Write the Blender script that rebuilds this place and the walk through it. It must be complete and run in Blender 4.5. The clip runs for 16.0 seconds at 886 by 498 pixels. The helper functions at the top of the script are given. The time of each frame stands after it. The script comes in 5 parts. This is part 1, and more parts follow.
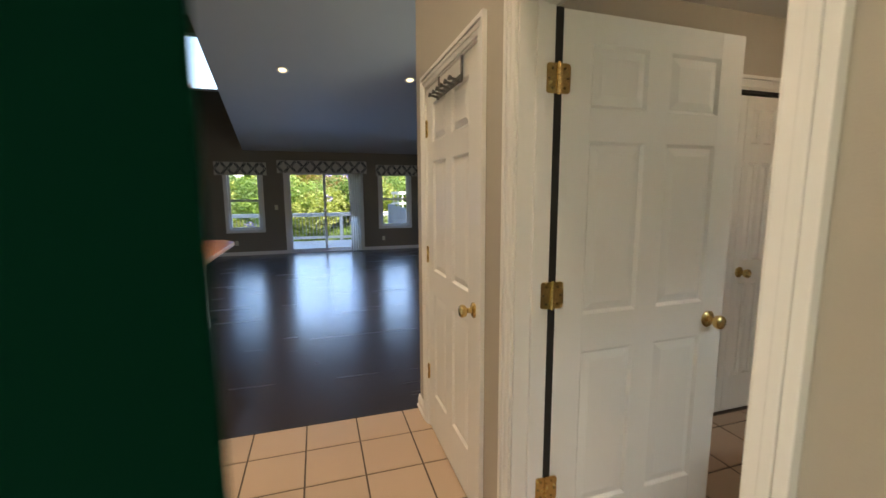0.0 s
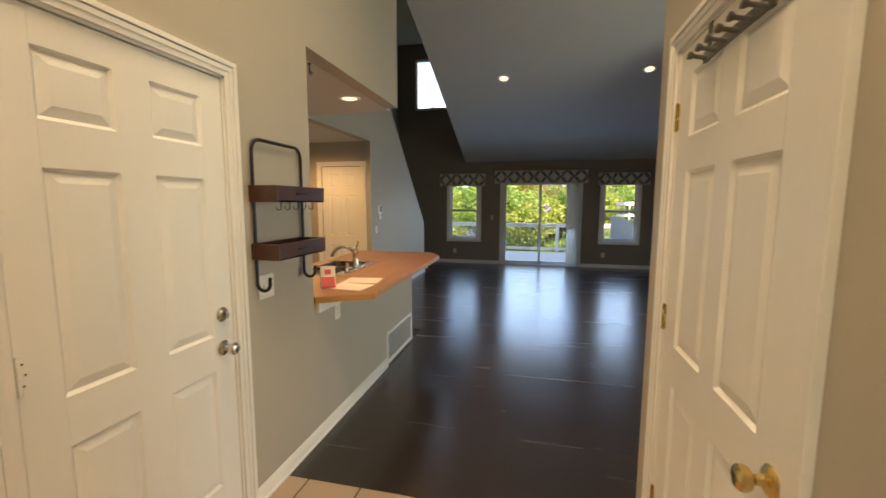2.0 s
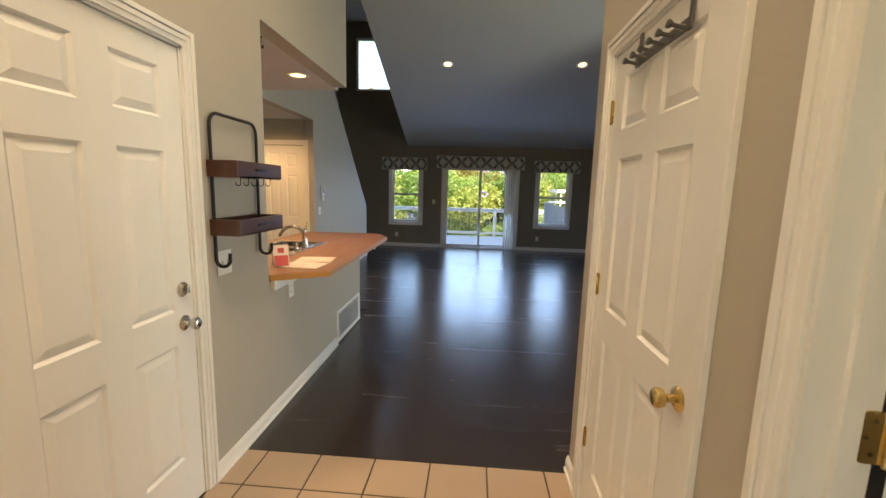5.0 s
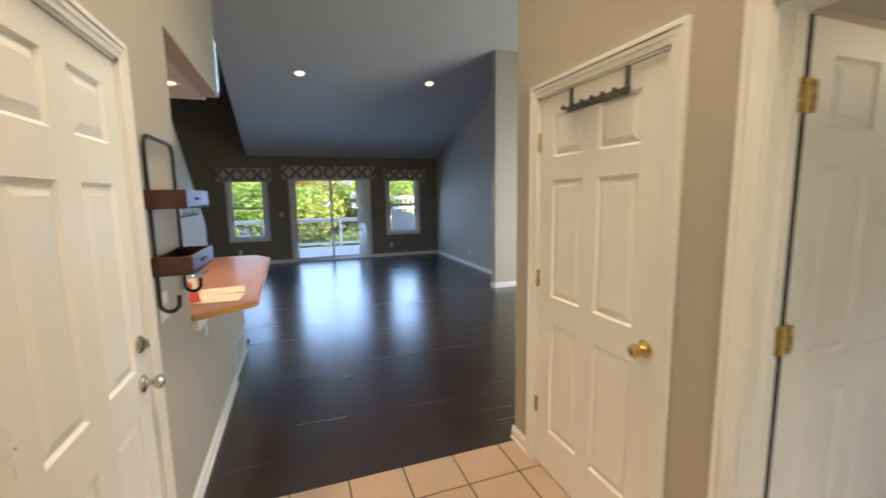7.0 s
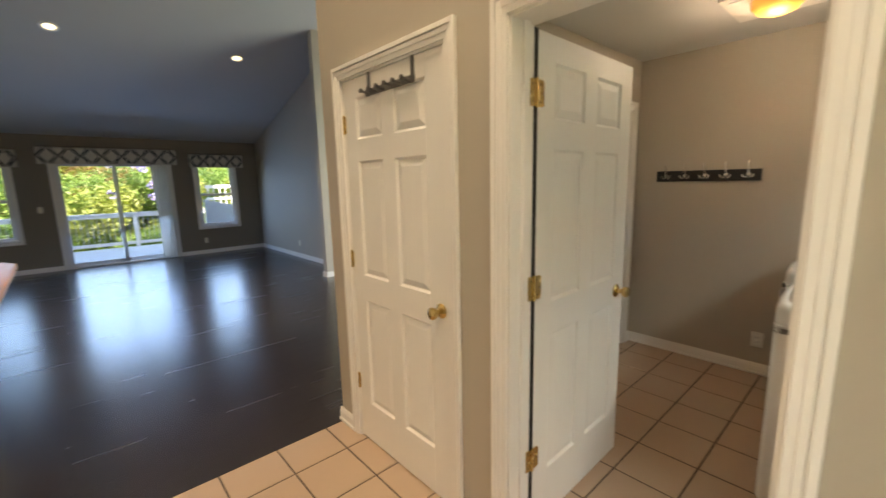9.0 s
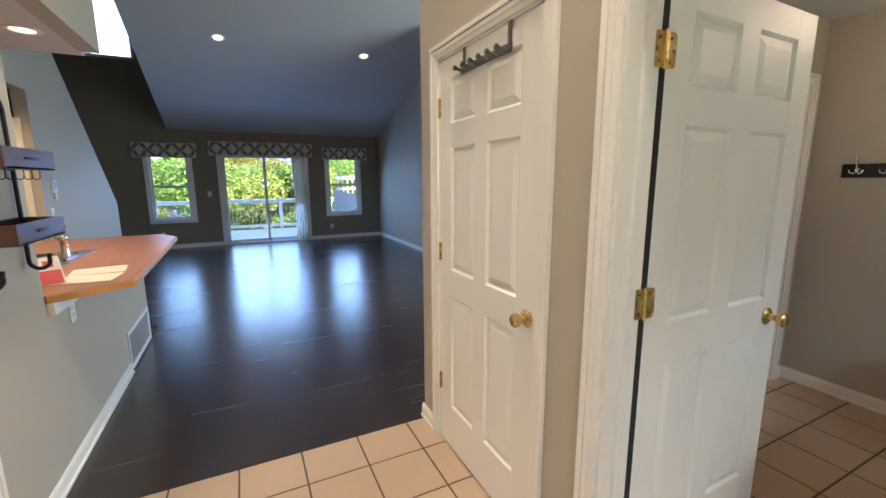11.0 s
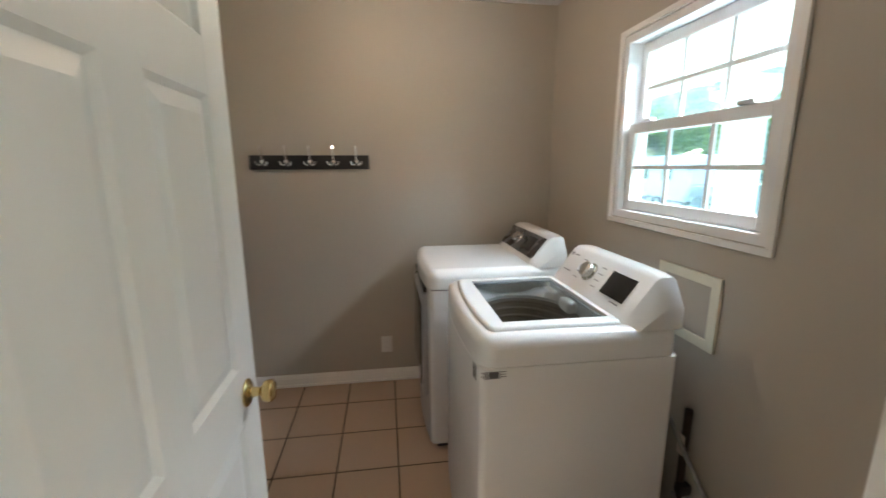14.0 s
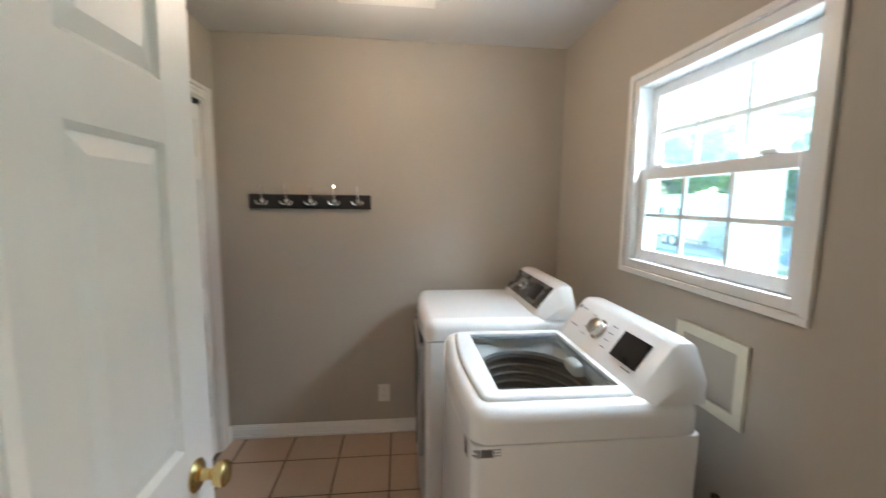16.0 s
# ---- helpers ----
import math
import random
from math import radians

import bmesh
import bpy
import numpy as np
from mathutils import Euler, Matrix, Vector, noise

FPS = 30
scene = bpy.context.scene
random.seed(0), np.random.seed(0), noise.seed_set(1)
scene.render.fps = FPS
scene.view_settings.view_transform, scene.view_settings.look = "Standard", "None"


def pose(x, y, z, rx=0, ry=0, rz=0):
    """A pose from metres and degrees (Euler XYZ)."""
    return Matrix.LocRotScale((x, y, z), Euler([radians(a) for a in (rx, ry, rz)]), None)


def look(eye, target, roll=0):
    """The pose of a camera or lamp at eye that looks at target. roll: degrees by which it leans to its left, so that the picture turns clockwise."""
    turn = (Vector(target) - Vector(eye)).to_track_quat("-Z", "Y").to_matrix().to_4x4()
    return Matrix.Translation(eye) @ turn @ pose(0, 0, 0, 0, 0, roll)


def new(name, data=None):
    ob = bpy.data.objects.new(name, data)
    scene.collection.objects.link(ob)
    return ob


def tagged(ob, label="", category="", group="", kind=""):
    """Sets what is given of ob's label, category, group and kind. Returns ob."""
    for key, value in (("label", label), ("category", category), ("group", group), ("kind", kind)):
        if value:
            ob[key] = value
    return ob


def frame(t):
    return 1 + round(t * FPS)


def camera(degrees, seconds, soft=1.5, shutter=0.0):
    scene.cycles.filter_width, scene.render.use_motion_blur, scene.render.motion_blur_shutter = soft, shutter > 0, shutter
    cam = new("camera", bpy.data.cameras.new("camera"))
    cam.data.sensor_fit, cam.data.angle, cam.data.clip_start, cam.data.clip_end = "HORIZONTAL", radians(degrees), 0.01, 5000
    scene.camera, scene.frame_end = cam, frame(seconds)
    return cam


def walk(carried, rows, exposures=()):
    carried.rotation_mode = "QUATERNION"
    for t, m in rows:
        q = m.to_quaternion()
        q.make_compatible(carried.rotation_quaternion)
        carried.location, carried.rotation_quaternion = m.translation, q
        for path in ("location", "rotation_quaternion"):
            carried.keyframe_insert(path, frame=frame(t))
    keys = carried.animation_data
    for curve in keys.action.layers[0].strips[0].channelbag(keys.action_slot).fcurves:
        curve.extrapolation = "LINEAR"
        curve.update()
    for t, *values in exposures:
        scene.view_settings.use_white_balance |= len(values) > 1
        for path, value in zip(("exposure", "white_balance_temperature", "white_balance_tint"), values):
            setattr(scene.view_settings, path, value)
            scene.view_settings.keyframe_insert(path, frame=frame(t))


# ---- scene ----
cam = camera(94.9, 16.0, shutter=0.4)
EXPOSURES = [(0, 2.2, 7000, 10), (0.5, 2.46, 7800, 10), (1.0, 2.42, 7900, 10), (2.5, 2.22, 8500, 10), (3.3, 2.22, 8700, 10), (4.2, 2.32, 8200, 10), (6.5, 2.5, 7000, 10), (7.5, 2.6, 6800, 10), (8.5, 2.45, 7500, 10), (9.0, 2.5, 7300, 10), (9.7, 2.62, 6600, 10), (12.0, 2.75, 6000, 11), (12.8, 2.8, 6700, 11), (13.1, 2.8, 6700, 11), (13.5, 2.7, 5500, 9), (14.0, 2.72, 5800, 9), (14.5, 2.82, 6000, 9), (15.5, 2.98, 5800, 9), (16, 2.95, 5650, 9)]
PATH = [
    (0, (-0.045, -0.156, 1.442), (0.539, 1.739, 1.176), -0.3),
    (0.5, (0.031, 0.001, 1.495), (0.459, 1.937, 1.226), 0.0),
    (1, (0.034, 0.187, 1.502), (0.152, 2.169, 1.261), 0.3),
    (1.5, (0.048, 0.346, 1.517), (-0.143, 2.322, 1.278), 0.3),
    (2, (0.102, 0.526, 1.51), (-0.346, 2.462, 1.284), 0.2),
    (2.5, (0.103, 0.538, 1.495), (-0.537, 2.421, 1.281), 0.1),
    (3, (0.071, 0.437, 1.492), (-0.647, 2.293, 1.284), -0.0),
    (3.5, (0.087, 0.354, 1.487), (-0.442, 2.269, 1.253), -0.0),
    (4, (0.118, 0.362, 1.488), (-0.18, 2.321, 1.215), 0.6),
    (4.2, (0.115, 0.36, 1.485), (-0.124, 2.324, 1.191), 1.0),
    (6.3, (-0.374, 0.383, 1.497), (-0.219, 2.356, 1.207), -0.3),
    (6.5, (-0.458, 0.374, 1.523), (-0.174, 2.335, 1.246), -0.6),
    (7, (-0.651, 0.269, 1.548), (0.015, 2.137, 1.286), -0.9),
    (7.5, (-0.648, 0.171, 1.544), (0.422, 1.839, 1.276), -0.8),
    (8, (-0.562, 0.103, 1.526), (0.867, 1.473, 1.239), -0.7),
    (8.5, (-0.53, 0.09, 1.516), (0.971, 1.372, 1.199), -1.0),
    (9, (-0.555, 0.15, 1.508), (0.768, 1.614, 1.179), -1.3),
    (9.5, (-0.551, 0.212, 1.494), (0.471, 1.899, 1.162), -0.4),
    (9.7, (-0.525, 0.227, 1.485), (0.329, 2.006, 1.16), -0.1),
    (11.8, (-0.244, 0.25, 1.463), (0.662, 1.994, 1.09), -0.9),
    (12, (-0.217, 0.249, 1.459), (0.85, 1.9, 1.087), -1.1),
    (12.5, (-0.149, 0.34, 1.45), (1.326, 1.636, 1.068), -1.3),
    (13, (0.0, 0.482, 1.475), (1.775, 1.323, 1.094), -1.2),
    (13.5, (0.255, 0.588, 1.461), (2.195, 0.898, 1.084), -0.7),
    (14, (0.49, 0.708, 1.475), (2.432, 0.437, 1.079), -0.2),
    (14.5, (0.603, 0.837, 1.49), (2.379, 0.049, 1.014), 1.1),
    (15, (0.64, 0.841, 1.43), (2.287, -0.152, 0.88), 2.6),
    (15.5, (0.654, 0.738, 1.485), (2.46, -0.023, 1.084), 1.3),
    (16, (0.603, 0.629, 1.521), (2.578, 0.418, 1.285), 0.7),
]
walk(cam, [(t, look(eye, target, roll)) for t, eye, target, roll in PATH], EXPOSURES)

# ---- light ----
world = bpy.data.worlds.new("world")
scene.world = world
world.use_nodes = True
wt = world.node_tree
sky = wt.nodes.new("ShaderNodeTexSky")
sky.sky_type, sky.sun_disc = "NISHITA", False
sky.sun_elevation, sky.sun_rotation = radians(43), radians(150)
wt.links.new(sky.outputs[0], wt.nodes["Background"].inputs[0])
wt.nodes["Background"].inputs[1].default_value = 0.15


def lamp(name, kind, m, power, colour, **settings):
    data = bpy.data.lights.new(name, kind)
    data.energy, data.color = power, colour
    if kind == "AREA":
        data.shape, data.size, data.size_y = "RECTANGLE", settings["w"], settings["h"]
    elif kind == "SUN":
        data.angle = settings["angle"]
    else:
        data.shadow_soft_size = settings["soft"]
        if kind == "SPOT":
            data.spot_size, data.spot_blend = settings["spot"], 0.6
    ob = new(name, data)
    ob.matrix_world = m
    return ob


# the sun stands high over the street side
SUN_FROM = Vector((0.40, -0.70, 0.75))
lamp("sun", "SUN", look(SUN_FROM * 10, (0, 0, 0)), 5.0, (1.0, 0.93, 0.82), angle=radians(0.5))
# sky light at the open front door
lamp("front_door_skylight", "AREA", look((-0.4, -0.5, 1.1), (-0.4, 2, 1.1)), 0.4, (0.97, 0.97, 1.0), w=0.9, h=2.0)
WARM = (1.0, 0.85, 0.66)
AMBER = (1.0, 0.62, 0.30)
# sky light at the dining window
lamp("dining_window_skylight", "AREA", look((4.66, 4.35, 1.35), (2.0, 5.0, 1.3)), 18, (0.80, 0.92, 1.0), w=2.0, h=1.6)
# sky light at the sliding door and the windows beside it
for x, w, h, z, power in ((0.16, 1.6, 1.8, 1.0, 7.0), (-1.695, 0.7, 1.3, 1.31, 1.6), (1.945, 0.72, 1.3, 1.31, 2.1)):
    lamp("garden_skylight", "AREA", look((x, 10.46, z), (x, 6.0, z - 2.0)), power, (0.27, 0.49, 1.0), w=w, h=h)
# sky light at the head of the laundry window
lamp("laundry_window_skylight", "AREA", look((1.94, -0.74, 2.26), (1.45, 0.9, 1.2)), 14, (0.90, 0.97, 1.0), w=0.8, h=0.3)
LIVING_LAMPS = [(-0.483, 7.29), (1.646, 7.29)]
# hall lamps stay out of view; the second is added to brighten the doors
HALL_LAMPS = [(-0.35, 0.35, 105), (0.22, 1.65, 82)]

# ---- materials ----


def mat(name, colour, rough=0.5, metal=0.0, var=0.08, scale=6.0, fine=90.0, bump=0.0, spread=0.0, stretch=(1, 1, 1), coat=0.0, spec=0.5, rvar=0.05):
    """A surface with broad and fine variation of its colour, relief and gloss."""
    m = bpy.data.materials.new(name)
    m.use_nodes = True
    nt = m.node_tree
    n, link = nt.nodes, nt.links.new
    b = n["Principled BSDF"]
    b.inputs["Metallic"].default_value = metal
    b.inputs["Coat Weight"].default_value = coat
    b.inputs["Specular IOR Level"].default_value = spec
    tc = n.new("ShaderNodeTexCoord")
    mp = n.new("ShaderNodeMapping")
    mp.inputs["Scale"].default_value = stretch
    info = n.new("ShaderNodeObjectInfo")
    add = n.new("ShaderNodeVectorMath")
    add.operation = "MULTIPLY_ADD"
    link(info.outputs["Random"], add.inputs[0])
    add.inputs[1].default_value = (37, 53, 71)
    link(tc.outputs["Object"], add.inputs[2])
    link(add.outputs[0], mp.inputs[0])
    big, small = n.new("ShaderNodeTexNoise"), n.new("ShaderNodeTexNoise")
    big.inputs["Scale"].default_value, small.inputs["Scale"].default_value = scale, fine
    big.inputs["Detail"].default_value, small.inputs["Detail"].default_value = 4, 3
    for t in (big, small):
        link(mp.outputs[0], t.inputs["Vector"])
    mix = n.new("ShaderNodeMath")
    mix.operation = "MULTIPLY_ADD"
    link(small.outputs[0], mix.inputs[0])
    mix.inputs[1].default_value = 0.35
    link(big.outputs[0], mix.inputs[2])
    rnd = n.new("ShaderNodeMath")
    rnd.operation = "MULTIPLY_ADD"
    link(info.outputs["Random"], rnd.inputs[0])
    rnd.inputs[1].default_value = spread
    link(mix.outputs[0], rnd.inputs[2])
    ramp = n.new("ShaderNodeMapRange")
    link(rnd.outputs[0], ramp.inputs[0])
    ramp.inputs[1].default_value, ramp.inputs[2].default_value = 0.35, 1.0 + spread
    ramp.inputs[3].default_value, ramp.inputs[4].default_value = 1 - var, 1 + var
    mul = n.new("ShaderNodeVectorMath")
    mul.operation = "SCALE"
    mul.inputs[0].default_value = colour
    link(ramp.outputs[0], mul.inputs[3])
    link(mul.outputs[0], b.inputs["Base Color"])
    rr = n.new("ShaderNodeMapRange")
    link(big.outputs[0], rr.inputs[0])
    rr.inputs[1].default_value, rr.inputs[2].default_value = 0.3, 0.7
    rr.inputs[3].default_value, rr.inputs[4].default_value = max(0.02, rough - rvar), min(1, rough + rvar)
    link(rr.outputs[0], b.inputs["Roughness"])
    if bump:
        bp = n.new("ShaderNodeBump")
        bp.inputs["Strength"].default_value, bp.inputs["Distance"].default_value = bump, 0.004
        link(small.outputs[0], bp.inputs["Height"])
        link(bp.outputs[0], b.inputs["Normal"])
    return m


def emit(name, colour, strength):
    m = bpy.data.materials.new(name)
    m.use_nodes = True
    b = m.node_tree.nodes["Principled BSDF"]
    b.inputs["Base Color"].default_value = (*colour, 1)
    b.inputs["Emission Color"].default_value = (*colour, 1)
    b.inputs["Emission Strength"].default_value = strength
    return m


def glass_mat(name, tint=(1, 1, 1), rough=0.0, haze=0.0):
    m = bpy.data.materials.new(name)
    m.use_nodes = True
    nt = m.node_tree
    tr, gl, mx = nt.nodes.new("ShaderNodeBsdfTransparent"), nt.nodes.new("ShaderNodeBsdfGlossy"), nt.nodes.new("ShaderNodeMixShader")
    lw = nt.nodes.new("ShaderNodeLayerWeight")
    pw = nt.nodes.new("ShaderNodeMath")
    pw.operation = "POWER"
    pw.inputs[1].default_value = 4.0
    nt.links.new(lw.outputs["Facing"], pw.inputs[0])
    fr = nt.nodes.new("ShaderNodeMath")
    fr.operation = "MULTIPLY_ADD"
    fr.inputs[1].default_value, fr.inputs[2].default_value = 0.6, 0.02
    nt.links.new(pw.outputs[0], fr.inputs[0])
    tr.inputs[0].default_value = (*tint, 1)
    gl.inputs["Roughness"].default_value = rough
    nt.links.new(fr.outputs[0], mx.inputs[0])
    nt.links.new(tr.outputs[0], mx.inputs[1])
    nt.links.new(gl.outputs[0], mx.inputs[2])
    out = mx
    if haze:
        # painted haze: a pale blue translucent share lightens the view through the pane
        tl, hz = nt.nodes.new("ShaderNodeBsdfTranslucent"), nt.nodes.new("ShaderNodeMixShader")
        tl.inputs[0].default_value = (0.62, 0.86, 0.95, 1)
        hz.inputs[0].default_value = haze
        nt.links.new(mx.outputs[0], hz.inputs[1])
        nt.links.new(tl.outputs[0], hz.inputs[2])
        out = hz
    nt.links.new(out.outputs[0], nt.nodes["Material Output"].inputs[0])
    return m


WALL = mat("greige_wall_paint", (0.44, 0.395, 0.325), 0.6, var=0.03, scale=1.5, fine=260, bump=0.12)
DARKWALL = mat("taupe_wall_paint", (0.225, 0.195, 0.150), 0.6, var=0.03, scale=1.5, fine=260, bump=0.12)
CEIL = mat("ceiling_paint", (0.62, 0.60, 0.58), 0.8, var=0.03, scale=2, fine=200, bump=0.15)
# vault only: an even grey, darker than CEIL on the other ceilings
VAULT = mat("darker_grey_vault", (0.45, 0.445, 0.445), 0.8, var=0.03, scale=2, fine=200, bump=0.15)
WHITE = mat("white_gloss_paint", (0.80, 0.78, 0.74), 0.38, var=0.025, scale=3, fine=60, bump=0.0, rvar=0.02)
DOORWHITE = mat("white_door_paint", (0.80, 0.785, 0.745), 0.45, var=0.025, scale=3, fine=45, bump=0.0, stretch=(1, 1, 0.15), rvar=0.02)
GREEN = mat("dark_green_door_paint", (0.0003, 0.0095, 0.0047), 0.8, var=0.06, scale=3, fine=60, bump=0.05, spec=0.01)
TILE = mat("beige_ceramic_tile", (0.42, 0.305, 0.215), 0.4, var=0.05, scale=3, fine=120, bump=0.0, spread=0.25, rvar=0.02)
GROUT = mat("brown_grout", (0.085, 0.06, 0.045), 0.9, var=0.15, scale=20, fine=300, bump=0.4)
PLANK = mat("dark_walnut_plank", (0.027, 0.019, 0.016), 0.25, var=0.3, scale=4, fine=45, bump=0.008, spread=0.15, stretch=(0.25, 3, 1), rvar=0.03, spec=1.0)
SUBFLOOR = mat("plank_joint", (0.012, 0.009, 0.008), 0.7, var=0.1)
BRASS = mat("polished_brass", (0.68, 0.51, 0.22), 0.24, 1.0, var=0.08, scale=30, fine=300, rvar=0.05)
SCREWM = mat("dark_brass_screw", (0.20, 0.14, 0.06), 0.4, 1.0, var=0.1, scale=30)
NICKEL = mat("satin_nickel", (0.60, 0.57, 0.52), 0.25, 1.0, var=0.06, scale=30, fine=300)
CHROME = mat("chrome", (0.75, 0.75, 0.75), 0.08, 1.0, var=0.04, scale=20)
# near-black, for sheets and strips painted as shade in the door gaps
GAPBLACK = mat("painted_door_gap_shade", (0.012, 0.011, 0.010), 0.8, var=0.1)
BLACKMETAL = mat("black_iron", (0.018, 0.016, 0.015), 0.4, 0.3, var=0.15, scale=30, bump=0.1)
BROWNWOOD = mat("red_brown_stained_wood", (0.064, 0.024, 0.012), 0.35, var=0.35, scale=7, fine=70, bump=0.1, stretch=(3, 0.5, 3))
LAMINATE = mat("wood_look_laminate", (0.29, 0.145, 0.08), 0.34, var=0.14, scale=6, fine=70, stretch=(3, 0.4, 1), spec=0.5)
LAMEDGE = mat("oak_edge_banding", (0.48, 0.235, 0.075), 0.4, var=0.16, scale=8, fine=80, stretch=(1, 0.4, 4))
STEEL = mat("brushed_stainless", (0.45, 0.44, 0.42), 0.28, 1.0, var=0.1, scale=12, fine=200, stretch=(1, 8, 1))
PLASTIC = mat("white_plastic", (0.78, 0.76, 0.71), 0.4, var=0.03, scale=20)
IVORY = mat("ivory_plastic", (0.74, 0.70, 0.56), 0.45, var=0.04, scale=20)
ENAMEL = mat("white_enamel", (0.80, 0.80, 0.79), 0.22, var=0.015, scale=4, fine=60, coat=0.25, rvar=0.0)
GREYPANEL = mat("graphite_control_panel", (0.10, 0.095, 0.09), 0.28, 0.5, var=0.06, scale=10)
SCREEN = mat("black_display", (0.008, 0.008, 0.010), 0.08, var=0.05, scale=10)
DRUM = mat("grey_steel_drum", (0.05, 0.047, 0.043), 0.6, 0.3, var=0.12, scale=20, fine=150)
DARKRUBBER = mat("dark_rubber", (0.02, 0.02, 0.02), 0.6, var=0.1)
PAPER = mat("paper", (0.72, 0.62, 0.55), 0.7, var=0.03, scale=10)
INKGREY = mat("grey_print", (0.16, 0.15, 0.15), 0.6, var=0.05)
REDPRINT = mat("red_print", (0.55, 0.05, 0.05), 0.5, var=0.05)
SHEER = mat("sheer_white_curtain", (0.76, 0.72, 0.66), 0.8, var=0.05, scale=8, fine=300, bump=0.1)
VALFAB = mat("cream_valance_cloth", (0.62, 0.59, 0.52), 0.9, var=0.06, scale=10, fine=400, bump=0.2)
VALPRINT = mat("charcoal_trellis_print", (0.04, 0.042, 0.048), 0.9, var=0.1, scale=10, fine=400, bump=0.2)
VINYL = mat("white_vinyl_frame", (0.78, 0.78, 0.77), 0.35, var=0.02, scale=5)
GLASS = glass_mat("window_glass")
# laundry pane with veiling glare painted in as blue haze
HAZEDGLASS = glass_mat("painted_haze_glass", (0.90, 0.97, 1.0), haze=0.05)
LIDGLASS = glass_mat("tinted_lid_glass", (0.82, 0.85, 0.86))
BULB = emit("warm_lamp_lens", (1.0, 0.80, 0.46), 0.6)
GLOBE = emit("amber_globe", (1.0, 0.36, 0.07), 0.18)
DECKM = mat("grey_painted_deck", (0.48, 0.54, 0.62), 0.6, var=0.08, scale=5, fine=80, bump=0.1, spread=0.2)
RAILM = mat("weathered_white_railing", (0.50, 0.52, 0.54), 0.6, var=0.1, scale=8, fine=90, bump=0.1)
FENCEM = mat("blue_grey_fence_boards", (0.32, 0.37, 0.46), 0.7, var=0.1, scale=6, fine=90, bump=0.15, spread=0.2)
BALUSTER = mat("weathered_grey_baluster", (0.26, 0.28, 0.28), 0.6, var=0.15, scale=8, fine=90, bump=0.1)
BARK = mat("bark", (0.10, 0.075, 0.055), 0.9, var=0.3, scale=8, fine=60, bump=0.8)


def leaf_mat(name, colour):
    """A leaf: the painted surface above, and light passing through the blade."""
    m = mat(name, colour, 0.5, var=0.3, scale=1.2, fine=9, spread=0.3)
    n, link = m.node_tree.nodes, m.node_tree.links.new
    tl, mx = n.new("ShaderNodeBsdfTranslucent"), n.new("ShaderNodeMixShader")
    tl.inputs[0].default_value = (min(1, colour[0] * 2.6), min(1, colour[1] * 2.6), colour[2] * 1.6, 1)
    mx.inputs[0].default_value = 0.35
    link(n["Principled BSDF"].outputs[0], mx.inputs[1])
    link(tl.outputs[0], mx.inputs[2])
    link(mx.outputs[0], n["Material Output"].inputs[0])
    return m


LEAVES = [leaf_mat("leaf_" + n, c) for n, c in
          (("light_green", (0.14, 0.21, 0.05)), ("green", (0.085, 0.15, 0.04)), ("yellow_green", (0.20, 0.23, 0.06)), ("rust", (0.22, 0.15, 0.075)), ("dark_green", (0.04, 0.085, 0.03)))]
GRASS = mat("lawn", (0.11, 0.18, 0.045), 0.9, var=0.3, scale=0.8, fine=12, bump=0.5)
CONCRETE = mat("concrete", (0.42, 0.41, 0.39), 0.85, var=0.1, scale=2, fine=60, bump=0.3)
ASPHALT = mat("asphalt", (0.055, 0.055, 0.058), 0.9, var=0.15, scale=1, fine=90, bump=0.4)
SOFFIT = mat("white_porch_paint", (0.80, 0.80, 0.80), 0.5, var=0.03, scale=2)
HOSE = mat("braided_steel_hose", (0.30, 0.29, 0.27), 0.4, 0.7, var=0.3, scale=60, fine=500, bump=0.6)
BLUEPAINT = mat("blue_car_paint", (0.03, 0.09, 0.32), 0.2, var=0.05, coat=0.5)
GREYPAINT = mat("grey_car_paint", (0.16, 0.18, 0.22), 0.2, 0.3, var=0.05, coat=0.5)
TINTED = mat("dark_vehicle_glass", (0.02, 0.03, 0.04), 0.05, var=0.05)
REDLENS = mat("red_lens", (0.6, 0.02, 0.03), 0.2, var=0.05)

# ---- builders ----


def box(bm, x0, x1, y0, y1, z0, z1, bevel=0.0):
    r = bmesh.ops.create_cube(bm, size=1.0, matrix=Matrix.Translation(((x0 + x1) / 2, (y0 + y1) / 2, (z0 + z1) / 2)) @ Matrix.Diagonal((abs(x1 - x0), abs(y1 - y0), abs(z1 - z0), 1)))
    if bevel:
        es = list({e for v in r["verts"] for e in v.link_edges})
        bmesh.ops.bevel(bm, geom=es, offset=bevel, segments=2, affect="EDGES", profile=0.6)
    return bm


def boxes(*rows, bevel=0.0):
    bm = bmesh.new()
    for r in rows:
        box(bm, *r, bevel=bevel)
    return bm


def cyl(bm, a, b, r0, r1=None, n=16, caps=True):
    a, b = Vector(a), Vector(b)
    d = b - a
    m = Matrix.Translation((a + b) / 2) @ d.to_track_quat("Z", "Y").to_matrix().to_4x4()
    bmesh.ops.create_cone(bm, cap_ends=caps, segments=n, radius1=r0, radius2=r0 if r1 is None else r1, depth=d.length, matrix=m)
    return bm


